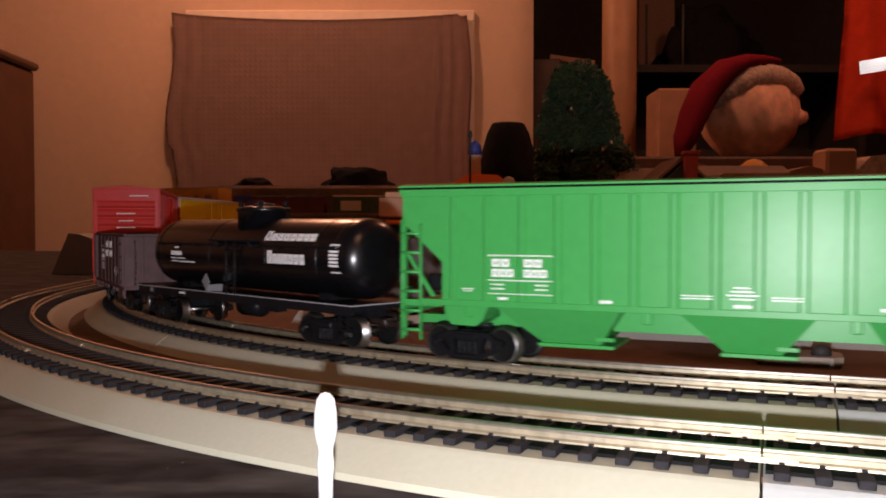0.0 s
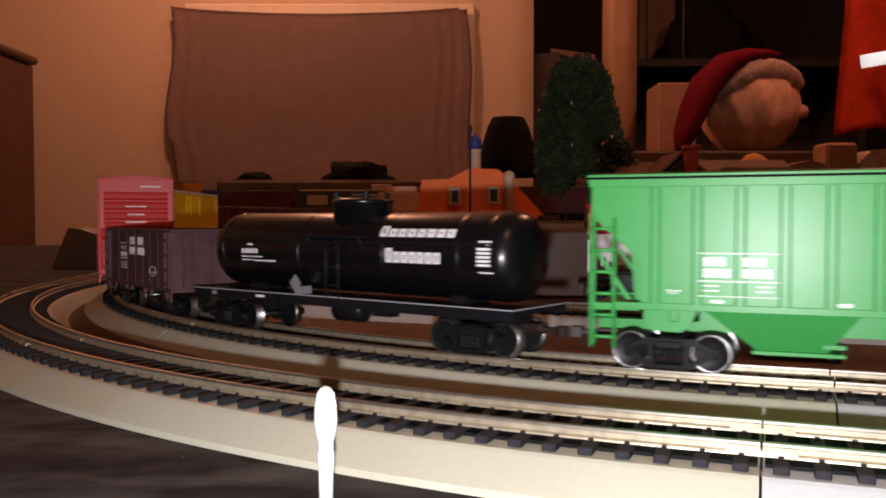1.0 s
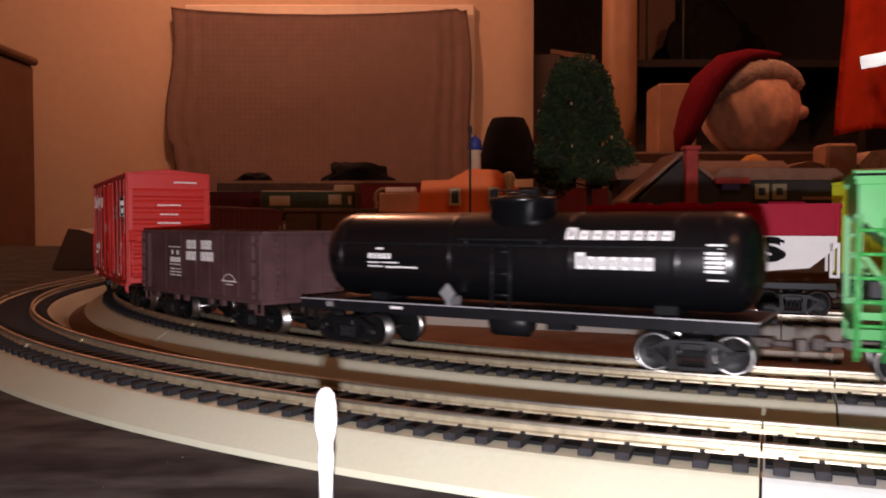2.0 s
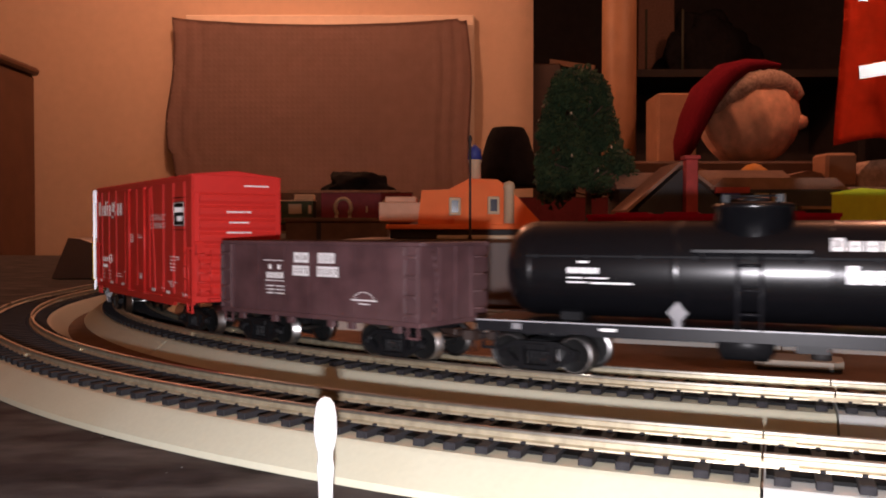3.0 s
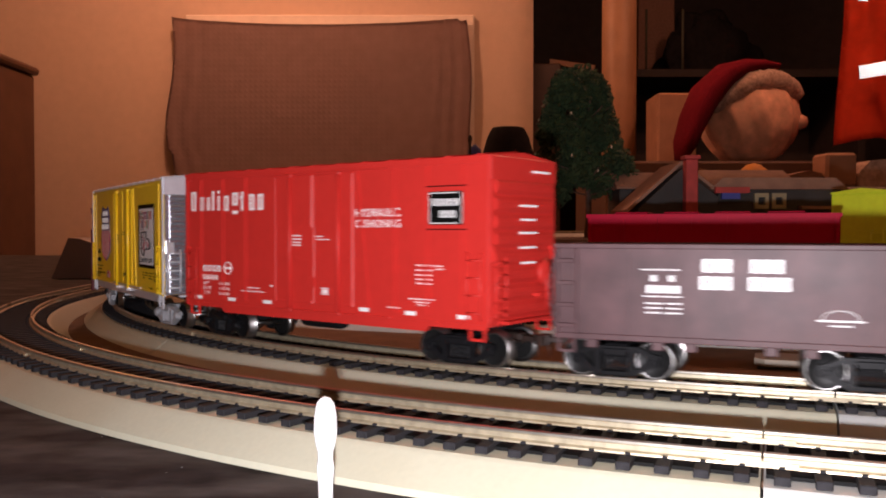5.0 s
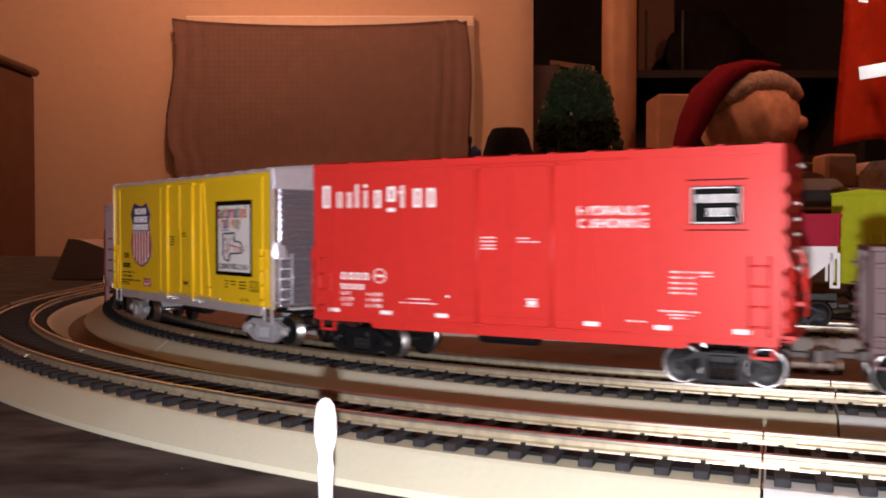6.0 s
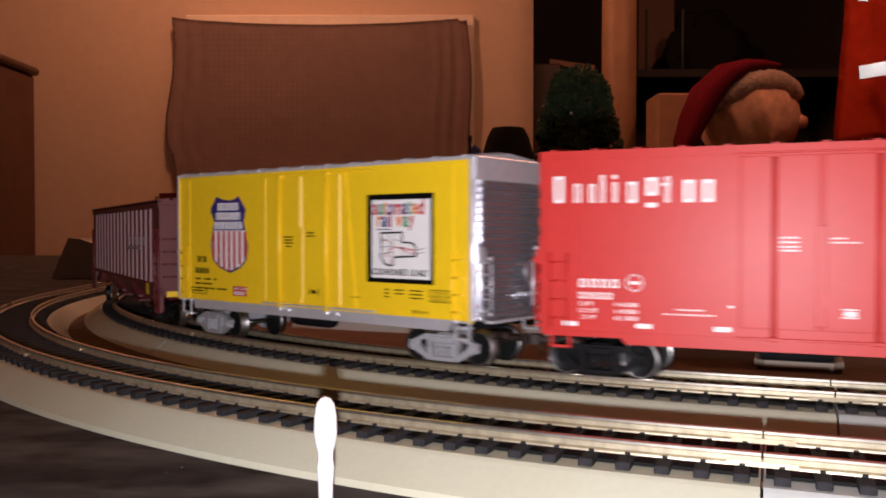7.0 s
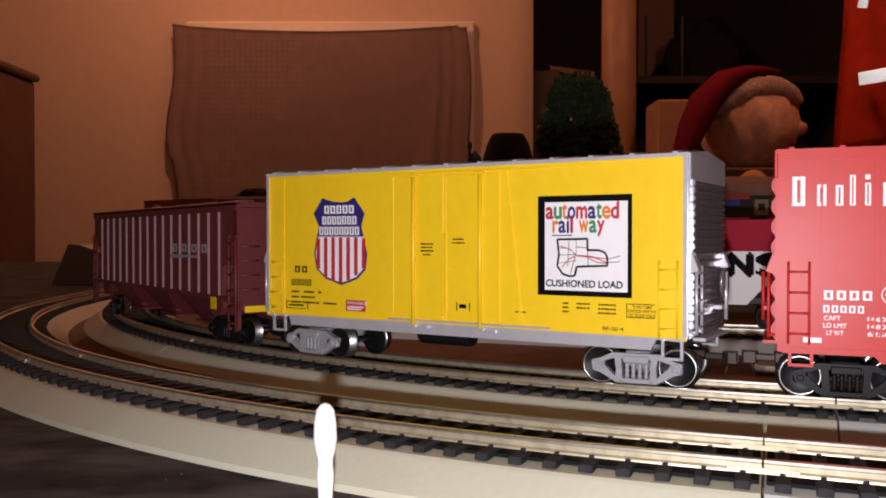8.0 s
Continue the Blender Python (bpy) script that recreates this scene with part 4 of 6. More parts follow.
# brown open-top gondola
gon = thing("gondola", "brown open-top ore gondola with white lettering", "freight car", "cars of the train")
h, w = 45.6, 16.8
for nm, r in (("side_panel", (-h, h, -w, -w + 1.1, 11.5, 35.6)), ("side_panel", (-h, h, w - 1.1, w, 11.5, 35.6)), ("end_panel", (-h, -h + 1.1, -w + 1.1, w - 1.1, 11.5, 35.6)),
              ("end_panel", (h - 1.1, h, -w + 1.1, w - 1.1, 11.5, 35.6)), ("floor_pan", (-h + 1.1, h - 1.1, -w + 1.1, w - 1.1, 12, 16))):
    bm = bmesh.new()
    box(bm, *r)
    part(nm, bm, M["brown"], gon)
for y in (-w - 0.5, w - 1.3):
    bm = bmesh.new()
    box(bm, -h - 0.4, h + 0.4, y, y + 1.8, 34.6, 35.9, bev=0.2)
    part("top_rail", bm, M["brown"], gon)
    bm = bmesh.new()
    box(bm, -h - 0.3, h + 0.3, y, y + 1.7, 10.8, 12.4, bev=0.2)
    part("bottom_rail", bm, M["brown"], gon)
for x in (-h - 0.4, h - 1.3):
    for z0, z1 in ((34.6, 35.9), (10.8, 12.4)):
        bm = bmesh.new()
        box(bm, x, x + 1.7, -w + 1.3, w - 1.3, z0, z1, bev=0.2)
        part("end_rail", bm, M["brown"], gon)
posts = [("side_post", (x - 0.3, x + 0.3, y, y + 0.25, 12.4, 34.6)) for x in (-39.6, -26.5, -13.6, -1.8, 8.6, 18.9, 29.2, 39.6) for y in (-w - 0.25, w)]
posts += [("end_post", (x, x + 0.8, y - 0.6, y + 0.6, 12.4, 34.6)) for y in (-8, 0, 8) for x in (-h - 0.8, h)]
for nm, r in posts:
    bm = bmesh.new()
    box(bm, *r)
    part(nm, bm, M["brown"], gon)
for x0 in (-h, h - 6.0):
    for x in (x0 + 0.4, x0 + 5.4):
        bm = bmesh.new()
        box(bm, x - 0.5, x + 0.5, -w - 1.3, -w, 12.4, 34.6, bev=0.15)
        part("ladder_stile", bm, M["brown"], gon)
    for z in (14.4, 19.8, 25.6, 31.4):
        bm = bmesh.new()
        box(bm, x0 + 0.9, x0 + 4.9, -w - 1.5, -w, z - 0.55, z + 0.55, bev=0.15)
        part("ladder_rung", bm, M["brown"], gon)
for sg in (-1, 1):
    x = sg * (h + 0.4)
    for z in (15, 20.4, 25.8, 31.2):
        bm = bmesh.new()
        rod(bm, (x + sg * 1.4, 9, z), (x + sg * 1.4, 14, z), 0.35)
        for y in (9, 14):
            rod(bm, (x + sg * 1.4, y, z), (x - sg * 0.4, y, z), 0.35)
        part("grab_iron", bm, M["brown"], gon)
    # a bowed brake staff on each end
    bm = bmesh.new()
    bow = [(x + sg * (0.8 + 1.5 * math.sin(math.pi * k / 8)), -12.6, 13 + 20 * k / 8) for k in range(9)]
    for a, b in zip(bow, bow[1:]):
        rod(bm, a, b, 0.38, 8)
    part("brake_staff", bm, M["brown"], gon)
for x in (-36, -19, -11, 8, 17, 36):
    bm = bmesh.new()
    box(bm, x - 1.5, x + 1.5, -w + 0.2, -w + 1.6, 8.6, 10.9, bev=0.2)
    part("door_latch", bm, M["brown"], gon)
for x in (-h + 3, h - 3):
    bm = bmesh.new()
    stirrup(bm, x, -w - 0.3, 7.2, 11, 4)
    part("stirrup", bm, M["brown"], gon)
blocks(letters(-8.4, -1.0, 28.9, 32.2, [1, 1], .15) + letters(3.0, 10.8, 28.9, 32.2, [1, 1, 1], .15) + letters(-8.9, -1.0, 24.6, 27.9, [1, 1, 1], .15) + letters(2.6, 12.4, 24.6, 27.9, [1, 1, 1, 1], .15), -w - 0.5, M["white"], gon, "letter_block", 0.36)
bars([(-23.2, -13.4, 29.2, 29.6), (-22.6, -13, 22.4, 22.8)] + letters(-21, -14.4, 26.4, 28.4, [1, 0, 1], .3) + letters(-22, -13.2, 23.4, 25.4, [1] * 5, .25) + [(-22, -17.6, z, z + 0.5) for z in (20.6, 19.4, 18.2)] + [(-16.8, -12.8, z, z + 0.5) for z in (20.6, 19.4, 18.2)], -w - 0.5, M["white"], gon, "data_bar")
bm = bmesh.new()
for i in range(10):
    a, b = math.pi * i / 10, math.pi * (i + 1) / 10
    rod(bm, (23.2 + 4 * math.cos(a), -w - 0.4, 18.2 + 2.2 * math.sin(a)), (23.2 + 4 * math.cos(b), -w - 0.4, 18.2 + 2.2 * math.sin(b)), 0.14, 4)
box(bm, 18.0, 28.4, -w - 0.5, -w - 0.3, 17.7, 18.1)
box(bm, 21, 25.6, -w - 0.5, -w - 0.3, 16.6, 16.9)
part("arc_emblem", bm, M["white"], gon)
bm = bmesh.new()
box(bm, -h + 2, h - 2, -5, 5, 9.6, 12)
part("underframe", bm, M["truck_black"], gon)
FLEET.append((gon, running_gear(gon, 30.0, h + 3, 19.8, "black"), 30.0))


def sloped_hopper(name, label, L, body, rib, ribs, bays, top, w, truck, half, inset=15.6, rib_w=1.0, rib_d=0.6):
    """A covered or open hopper: slanted end sheets, side ribs, funnel bays below, open end frames with ladders."""
    car = thing(name, label, "freight car", "cars of the train")
    h = L / 2
    bm = bmesh.new()
    # the slanted ends leave an open platform at each end
    prism(bm, [(-h + 0.6, 40.4), (-h + 0.6, top - 1), (h - 0.6, top - 1), (h - 0.6, 40.4), (h - 13.2, 29), (h - 13.2, 17.6), (-h + 13.2, 17.6), (-h + 13.2, 29)], -w, w)
    part("body", bm, body, car)
    bm = bmesh.new()
    for y in (-w - 0.5, w - 0.4):
        box(bm, -h, h, y, y + 0.9, top - 2.2, top - 0.6, bev=0.15)
        box(bm, -h + 6, h - 6, y, y + 0.9, 16.6, 18.4, bev=0.15)
        box(bm, -h, -h + 13, y + 0.2, y + 0.9, 16.9, 18.0)
        box(bm, h - 13, h, y + 0.2, y + 0.9, 16.9, 18.0)
    part("side_rail", bm, body, car)
    for i in range(ribs):
        x = -h + inset + i * (L - 2 * inset) / (ribs - 1)
        for y in (-w - 0.75, w):
            bm = bmesh.new()
            lo, hi = (-w - rib_d, -w) if y < 0 else (w + rib_d, w)
            prism(bm, [(x - 1.35 * rib_w, hi), (x - 0.8 * rib_w, lo), (x + 0.8 * rib_w, lo), (x + 1.35 * rib_w, hi)], 18.3, top - 2.4, "z")
            part("rib", bm, rib, car)
    bm = bmesh.new()
    prism(bm, [(-w - 0.6, top - 0.9), (-w - 0.6, top - 0.2), (-w + 3, top + 0.8), (w - 3, top + 0.8), (w + 0.6, top - 0.2), (w + 0.6, top - 0.9)], -h - 0.3, h + 0.3, "x")
    part("roof", bm, body, car)
    # black strip painted in as the shade under the running board
    for y in (-w - 0.35, w - 0.05):
        bm = bmesh.new()
        box(bm, -h, h, y, y + 0.4, top - 0.6, top + 0.5)
        part("eave_shade_strip", bm, M["ink_black"], car)
    bm = bmesh.new()
    prism(bm, [(-w - 0.9, top + 0.45), (-w - 0.9, top + 1.0), (-w + 4, top + 1.7), (-w + 4, top + 0.5)], -h - 0.4, h + 0.4, "x")
    part("running_board", bm, body, car)
    bm = bmesh.new()
    box(bm, -h + 4, h - 4, -10.5, -8.5, top + 0.8, top + 1.8)
    box(bm, -h + 4, h - 4, 8.5, 10.5, top + 0.8, top + 1.8)
    box(bm, -h + 8, h - 8, -3.5, 3.5, top + 0.8, top + 1.9, bev=0.3)
    part("roof_hatch", bm, body, car)
    for x0, x1, b0, b1 in bays:
        bm = bmesh.new()
        lo = [bm.verts.new(p) for p in ((b0, -w + 8, 6.4), (b1, -w + 8, 6.4), (b1, w - 8, 6.4), (b0, w - 8, 6.4))]
        hi = [bm.verts.new(p) for p in ((x0, -w, 17.6), (x1, -w, 17.6), (x1, w, 17.6), (x0, w, 17.6))]
        for i in range(4):
            bm.faces.new((lo[i], lo[(i + 1) % 4], hi[(i + 1) % 4], hi[i]))
        bm.faces.new(lo[::-1])
        bm.faces.new(hi)
        box(bm, b0 - 1, b1 + 4, -w + 6, w - 6, 5.6, 6.6, bev=0.15)
        box(bm, b1 - 1, b1 + 4, -w + 6, -w + 8, 7.8, 8.8)
        part("hopper_bay", bm, body, car)
    bm = bmesh.new()
    box(bm, -h + 27, h - 27, -6.0, 6.0, 10.6, 17.6)
    box(bm, -h, h, -2.6, 2.6, 9.8, 12.4)
    for sg in (-1, 1):
        prism(bm, [(sg * (h - 14), 14.2), (sg * (h - 16), 11.2), (sg * (h - 23.4), 11.0), (sg * (h - 25.4), 12.6), (sg * (h - 27.4), 17.4), (sg * (h - 14), 17.4)], -w + 0.4, w - 0.4)
    part("centre_sill", bm, body, car)
    for sg in (-1, 1):
        bm = bmesh.new()
        x = sg * h
        for y in (-w, w - 1.4):
            box(bm, min(x, x - sg * 1.5), max(x, x - sg * 1.5), y, y + 1.4, 7.2, 41)
            prism(bm, [(x - sg * 1.6, 31), (x - sg * 2.8, 31), (x - sg * 11, 19), (x - sg * 9.6, 19)], y + 0.2, y + 1.2)
        box(bm, min(x, x - sg * 13), max(x, x - sg * 13), -w, w, 16.2, 17.2)
        box(bm, min(x, x - sg * 1.4), max(x, x - sg * 1.4), -w, w, 13.6, 16.0)
        for k in range(4):
            rod(bm, (x + sg * 0.2, -w + 1, 21 + 5 * k), (x + sg * 0.2, -w + 8, 21 + 5 * k), 0.4)
        for y in (-6, 0, 6):
            prism(bm, [(x - sg * 12.8, 17), (x - sg * 12.8, 29), (x - sg * 9, 33), (x - sg * 10.4, 17)], y - 0.4, y + 0.4)
        part("end_frame", bm, body, car)
        bm = bmesh.new()
        a, b = (x + 0.6, x + 6.6) if sg < 0 else (x - 6.6, x - 0.6)
        rungs(bm, a, b, -w + 0.6, 6.4, 40, 6, 0.5, 1.0)
        part("end_ladder", bm, body, car)
        bm = bmesh.new()
        box(bm, min(x - sg * 4, x - sg * 11), max(x - sg * 4, x - sg * 11), -6, 2, 20, 25, bev=0.5)
        part("brake_box", bm, M["truck_black"], car)
    FLEET.append((car, running_gear(car, half, h + 2, 20.4, truck), half))
    return car


green_car = sloped_hopper("covered_hopper", "bright green three-bay covered hopper with white lettering", 187.0, M["green"], M["green"], 16,
                          ((-65.6, -28.6, -52.4, -36), (-15, 18.9, -3.4, 10.2), (28.6, 65.6, 36, 52.4)), 50.0, 16.6, "black", 73.0, 16.9)
bars([(-66.0, -47.1, 31.0, 31.4), (-66.0, -47.1, 24.1, 24.5), (-66.0, -47.1, 20.4, 20.7)] + [(-65.0, -61.2, 22.9, 23.4), (-52.2, -48.4, 22.9, 23.4), (-65.0, -61.2, 21.7, 22.2), (-52.2, -48.4, 21.7, 22.2), (-63.0, -59.8, 18.8, 19.8)], -17.3, M["white"], green_car, "data_bar")
blocks(letters(-65.0, -59.6, 28.0, 30.2, [1, 1], .16) + letters(-55.6, -50.2, 28.0, 30.2, [1, 1], .16) + letters(-65.0, -58.4, 25.2, 27.4, [1] * 3, .16) + letters(-55.6, -48.8, 25.2, 27.4, [1] * 3, .16), -17.3, M["white"], green_car, "mark_block", 0.34)
bars([(-34.4, -31, 18.8, 19.9), (-73.8, -70.2, 21.5, 21.9), (-73.2, -70.6, 20.9, 21.2), (-13.4, -5.6, 21.5, 21.9), (-13.4, -5.6, 20.8, 21.2), (8.2, 15.3, 21.6, 22), (8.2, 15.3, 20.9, 21.3), (-0.6, 3.6, 18.9, 19.9), (32, 36, 19.2, 20.2), (34, 50, 27, 28), (34, 50, 24.6, 25.4)]
     + [(-2.4 + abs(i - 1) * 0.9, 5.2 - abs(i - 1) * 0.9, 20.9 + i * 0.95, 21.4 + i * 0.95) for i in range(4)], -17.3, M["white"], green_car, "data_bar")
for x in (-72.0, -22.0, 27.0, 72.0):
    bm = bmesh.new()
    box(bm, x - 1.2, x + 1.2, -16.8, -15.6, 13.6, 17.4, bev=0.3)
    part("jacking_lug", bm, M["green"], green_car)

oxide_car = sloped_hopper("covered_hopper", "dull red ribbed hopper with a yellow panel at its end", 179.0, M["oxide"], M["oxide_rib"], 16,
                          ((-64, -28, -50, -36), (-16, 18, -6, 8), (28, 64, 36, 50)), 50.6, 16.6, "black", 68.0, 15.4, 0.36, 0.8)
blocks(letters(28.0, 64.0, 33.4, 36.6, (1, 0, 1, 0, 1, 0, 1), .1), -17.6, M["truck_grey"], oxide_car, "letter_block", 0.25)
bars([(25, 58, 31.4, 32.4), (25, 40, 31.0, 31.4)], -17.6, M["truck_grey"], oxide_car, "swoosh")
bars([(68.4, 74.4, 13.2, 17.6)], -17.9, M["yellow"], oxide_car, "yellow_patch")
bm = bmesh.new()
box(bm, 89.4, 90.1, -14, -2, 13.0, 15.2)
part("end_patch", bm, M["yellow"], oxide_car)
bm = bmesh.new()
box(bm, 86, 89.1, -16.6, 16.6, 15.5, 49)
part("end_sheet", bm, M["oxide"], oxide_car)


# ---- things that stand on the siding and the far board ----
def still_pose(s, side_line, z=RAIL):
    p = side_line(s, 0)
    return Matrix.Translation((p.x * MM, p.y * MM, z * MM)) @ Matrix.Rotation(math.atan2(ALONG.y, ALONG.x), 4, "Z")


bean = thing("candy_hopper", "crimson and white short hopper car on the siding", "freight car", m=still_pose(-25.5, siding))
SHIFT[0] = Matrix.Translation((0, 0, 39.2)) @ Matrix.Diagonal((1.132, 1.132, 1.132, 1)) @ Matrix.Translation((0, 0, -39.2))
h, w, top = 45.3, 15.5, 45.7
bm = bmesh.new()
box(bm, -h, h, -w, w, 34.0, top, bev=0.4)
for i in range(8):
    x = -h + 1 + i * (2 * h - 2) / 7
    box(bm, x - 0.6, x + 0.6, -w - 0.6, -w, 34.0, top)
box(bm, -h - 0.5, h + 0.5, -w - 0.8, w + 0.8, top - 1.4, top)
part("upper_body", bm, M["crimson"], bean)
bm = bmesh.new()
prism(bm, [(-h + 1, 34.0), (h - 1, 34.0), (h - 1, 30), (h - 10, 22.4), (20, 21), (14, 14.2), (5, 14.2), (0, 21.5), (-5, 14.2), (-14, 14.2), (-20, 21), (-h + 10, 22.4), (-h + 1, 30)], -w, w)
part("lower_body", bm, M["white"], bean)
for x in (-h, -h + 2.4, h - 3.4, h - 1):
    for y in (-w, w - 3):
        bm = bmesh.new()
        box(bm, x, x + 1, y, y + 3, 20, 31.6)
        part("corner_post", bm, M["white"], bean)
for x0 in (-h, h - 3.4):
    bm = bmesh.new()
    box(bm, x0, x0 + 3.4, -w + 0.2, -w + 2.6, 19.0, 20.0)
    part("step", bm, M["white"], bean)
for i, ch in enumerate("BEANS"):
    words(ch, -22.2 + i * 11.8, 23.3, -w * 1.132 - 0.2, 8.8, 8.8, M["ink_black"], bean, bold=0.07)
for i in range(4):
    bm = bmesh.new()
    box(bm, -36 + i * 19, -23 + i * 19, -8, 8, top, top + 0.9, bev=0.3)
    part("roof_hatch", bm, M["crimson"], bean)
SHIFT[0] = None
bm = bmesh.new()
box(bm, -51, 51, -4, 4, 10.5, 13)
part("underframe", bm, M["truck_black"], bean)
running_gear(bean, 34.0, 53, 19.4, "black", DULL_WHEELS)

BACK = Vector((0.82, 0.57))


def spur(s, side):
    return Vector((209.0, 428.0)) + BACK * s + Vector((BACK.y, -BACK.x)) * side


track("spur_track", "short grey roadbed spur under the lime car", [(-20, 190, "roadbed_grey")], 0, line=spur, heading=BACK, ties=(-300, 300))
lime = thing("boxcar", "lime green boxcar parked on a spur", "freight car", m=Matrix.Translation((*(spur(72, 0) * MM), RAIL * MM)) @ Matrix.Rotation(math.atan2(BACK.y, BACK.x), 4, "Z"))
bm = bmesh.new()
box(bm, -68, 68, -15.5, 15.5, 12.5, 58.5, bev=0.5)
part("body", bm, M["lime"], lime)
for y in (-15.9, 15.5):
    for x in (-67.6, -40, -16, 16, 40, 67.6):
        bm = bmesh.new()
        box(bm, x - 0.5, x + 0.5, y, y + 0.4, 12.5, 58.5)
        part("side_post", bm, M["lime"], lime)
bm = bmesh.new()
prism(bm, [(-16.2, 58.3), (-16.2, 59.2), (0, 61), (16.2, 59.2), (16.2, 58.3)], -68.6, 68.6, "x")
part("roof", bm, M["lime"], lime)
bm = bmesh.new()
end_rungs(bm, -68, -1.6, -12, -6, 15, 40, 6)
part("end_ladder", bm, M["lime"], lime)
bm = bmesh.new()
box(bm, -14, 14, -16.2, -15.4, 14, 56)
part("door", bm, M["lime"], lime)
bm = bmesh.new()
box(bm, -66, 66, -4, 4, 10.4, 12.6)
part("underframe", bm, M["truck_black"], lime)
running_gear(lime, 46.0, 70, 19.4, "black", DULL_WHEELS)

# dust and crumbs along the foot of the outer track
bm = bmesh.new()
rnd = random.Random(11)
for i in range(60):
    p, d = on_track(rnd.uniform(-520, 160), OUTER, 26 + 45 * rnd.random() ** 2)
    s_ = rnd.uniform(0.04, 0.14)
    box(bm, p.x - s_, p.x + s_ * rnd.uniform(0.6, 2), p.y - s_, p.y + s_, 0, s_, m=None)
solid("crumbs", bm, M["placard"], "pale dust and crumbs scattered on the table", "dust", kind="stuff")

# a sliver of dark plastic at the foot of the track
bm = bmesh.new()
p, d = on_track(-262, OUTER, 30)
box(bm, -2.2, 2.2, -0.35, 0.35, 0.02, 0.7, bev=0.12, m=Matrix.Translation((p.x, p.y, 0)) @ Matrix.Rotation(0.35, 4, "Z"))
solid("plastic_sliver", bm, M["tie"], "tiny dark sliver of plastic lying on the table", "debris")

# pale plate with a knob on the board between the train and the siding
plate = thing("switch_plate", "pale plastic plate with a black knob on the board", "switch", m=Matrix.Translation(((-OUT * 326 + ALONG * 9).x * MM, (-OUT * 326 + ALONG * 9).y * MM, 1.6 * MM)) @ Matrix.Rotation(math.atan2(ALONG.y, ALONG.x), 4, "Z"))
bm = bmesh.new()
box(bm, -13.5, 13.5, -9, 9, 0, 1.2, bev=0.3)
part("base", bm, M["charcoal"], plate)
bm = bmesh.new()
prism(bm, [(-14.5, -6), (-11, -9.5), (11, -9.5), (14.5, -6), (14.5, 6), (11, 9.5), (-11, 9.5), (-14.5, 6)], 1.2, 3.6, "z")
part("plate", bm, M["putty"], plate)
bm = bmesh.new()
lathe(bm, [(3.4, 3.6), (3.2, 5.6), (2.4, 6.8), (0.5, 7.2)], 16, "z", (7.5, -2, 0))
part("knob", bm, M["charcoal"], plate)

# white peg at the table's front edge
bm = bmesh.new()
lathe(bm, [(1.3, 0), (1.32, 5.0), (1.5, 7.2), (1.55, 8.4), (1.36, 9.6), (1.4, 11.0), (1.8, 12.4), (2.1, 14.4), (2.0, 17.4), (1.6, 19.6), (0.9, 20.5), (0.1, 20.8)], 20, "z", (-20.9, 150, 0))
solid("peg", bm, M["white"], "small white round-headed peg upright on the table", "peg")

# the village inside the rings, and the shelf beyond them
def about_eye(k):
    return Matrix.Translation((0, 0, 50.2)) @ Matrix.Diagonal((k, k, k, 1)) @ Matrix.Translation((0, 0, -50.2))


# raised dark platform for the village behind the tracks
bm = bmesh.new()
box(bm, -66, 300, 528, 760, 1.6, 44.8, bev=2)
solid("platform", bm, M["wood_dark"], "low dark wooden platform carrying the model village", "platform")
bm = bmesh.new()
prism(bm, [(-380, 1250), (-555, 1430), (-555, 1748), (-120, 1748), (-120, 1655), (1100, 1655), (1100, 1250)], 0, 39.2, "z")
solid("back_shelf", bm, M["wood_dark"], "low dark wooden shelf behind the railway", "shelf")
SHIFT[0] = about_eye(0.65)

# orange-roofed toy house
house = thing("toy_house", "toy house with bright orange roofs and cream chimneys", "toy house")
bm = bmesh.new()
prism(bm, [(-26, 56), (-22, 92), (6, 93), (27, 104), (56, 103), (72, 91), (78, 56)], 868, 940)
part("main_roof", bm, M["orange_roof"], house)
bm = bmesh.new()
prism(bm, [(58, 56), (64, 92), (76, 86), (104, 56)], 872, 936)
part("side_roof", bm, M["orange_roof"], house)
bm = bmesh.new()
prism(bm, [(10, 56), (27, 99), (44, 99), (60, 56)], 858, 900)
part("dormer", bm, M["orange_roof"], house)
bm = bmesh.new()
box(bm, -66, -22, 872, 936, 60, 80, bev=1)
box(bm, -60, -28, 880, 930, 80, 86, bev=1)
part("annex", bm, M["straw"], house)
bm = bmesh.new()
box(bm, -54, 86, 864, 944, 42.5, 52, bev=1)
part("base", bm, M["charcoal"], house)
bm = bmesh.new()
box(bm, -58, 96, 856, 946, 52, 57, bev=1)
part("eave_board", bm, M["orange_roof"], house)
bm = bmesh.new()
box(bm, -6, 96, 838, 862, 42.2, 46, bev=0.6)
part("doorstep", bm, M["cream"], house)
bm = bmesh.new()
lathe(bm, [(6.6, 96), (6.2, 120), (7.2, 122), (7.2, 124)], 14, "z", (33, 880, 0))
tower = part("tower", bm, M["cream"], house)
bm = bmesh.new()
lathe(bm, [(7.4, 124), (6.6, 134), (3, 138), (0.6, 140)], 14, "z", (33, 880, 0))
part("tower_cap", bm, M["blue"], tower)
bm = bmesh.new()
lathe(bm, [(5.4, 58), (5.2, 92), (6.4, 94), (5.0, 99), (1, 101)], 14, "z", (67, 862, 0))
part("chimney", bm, M["cream"], house)
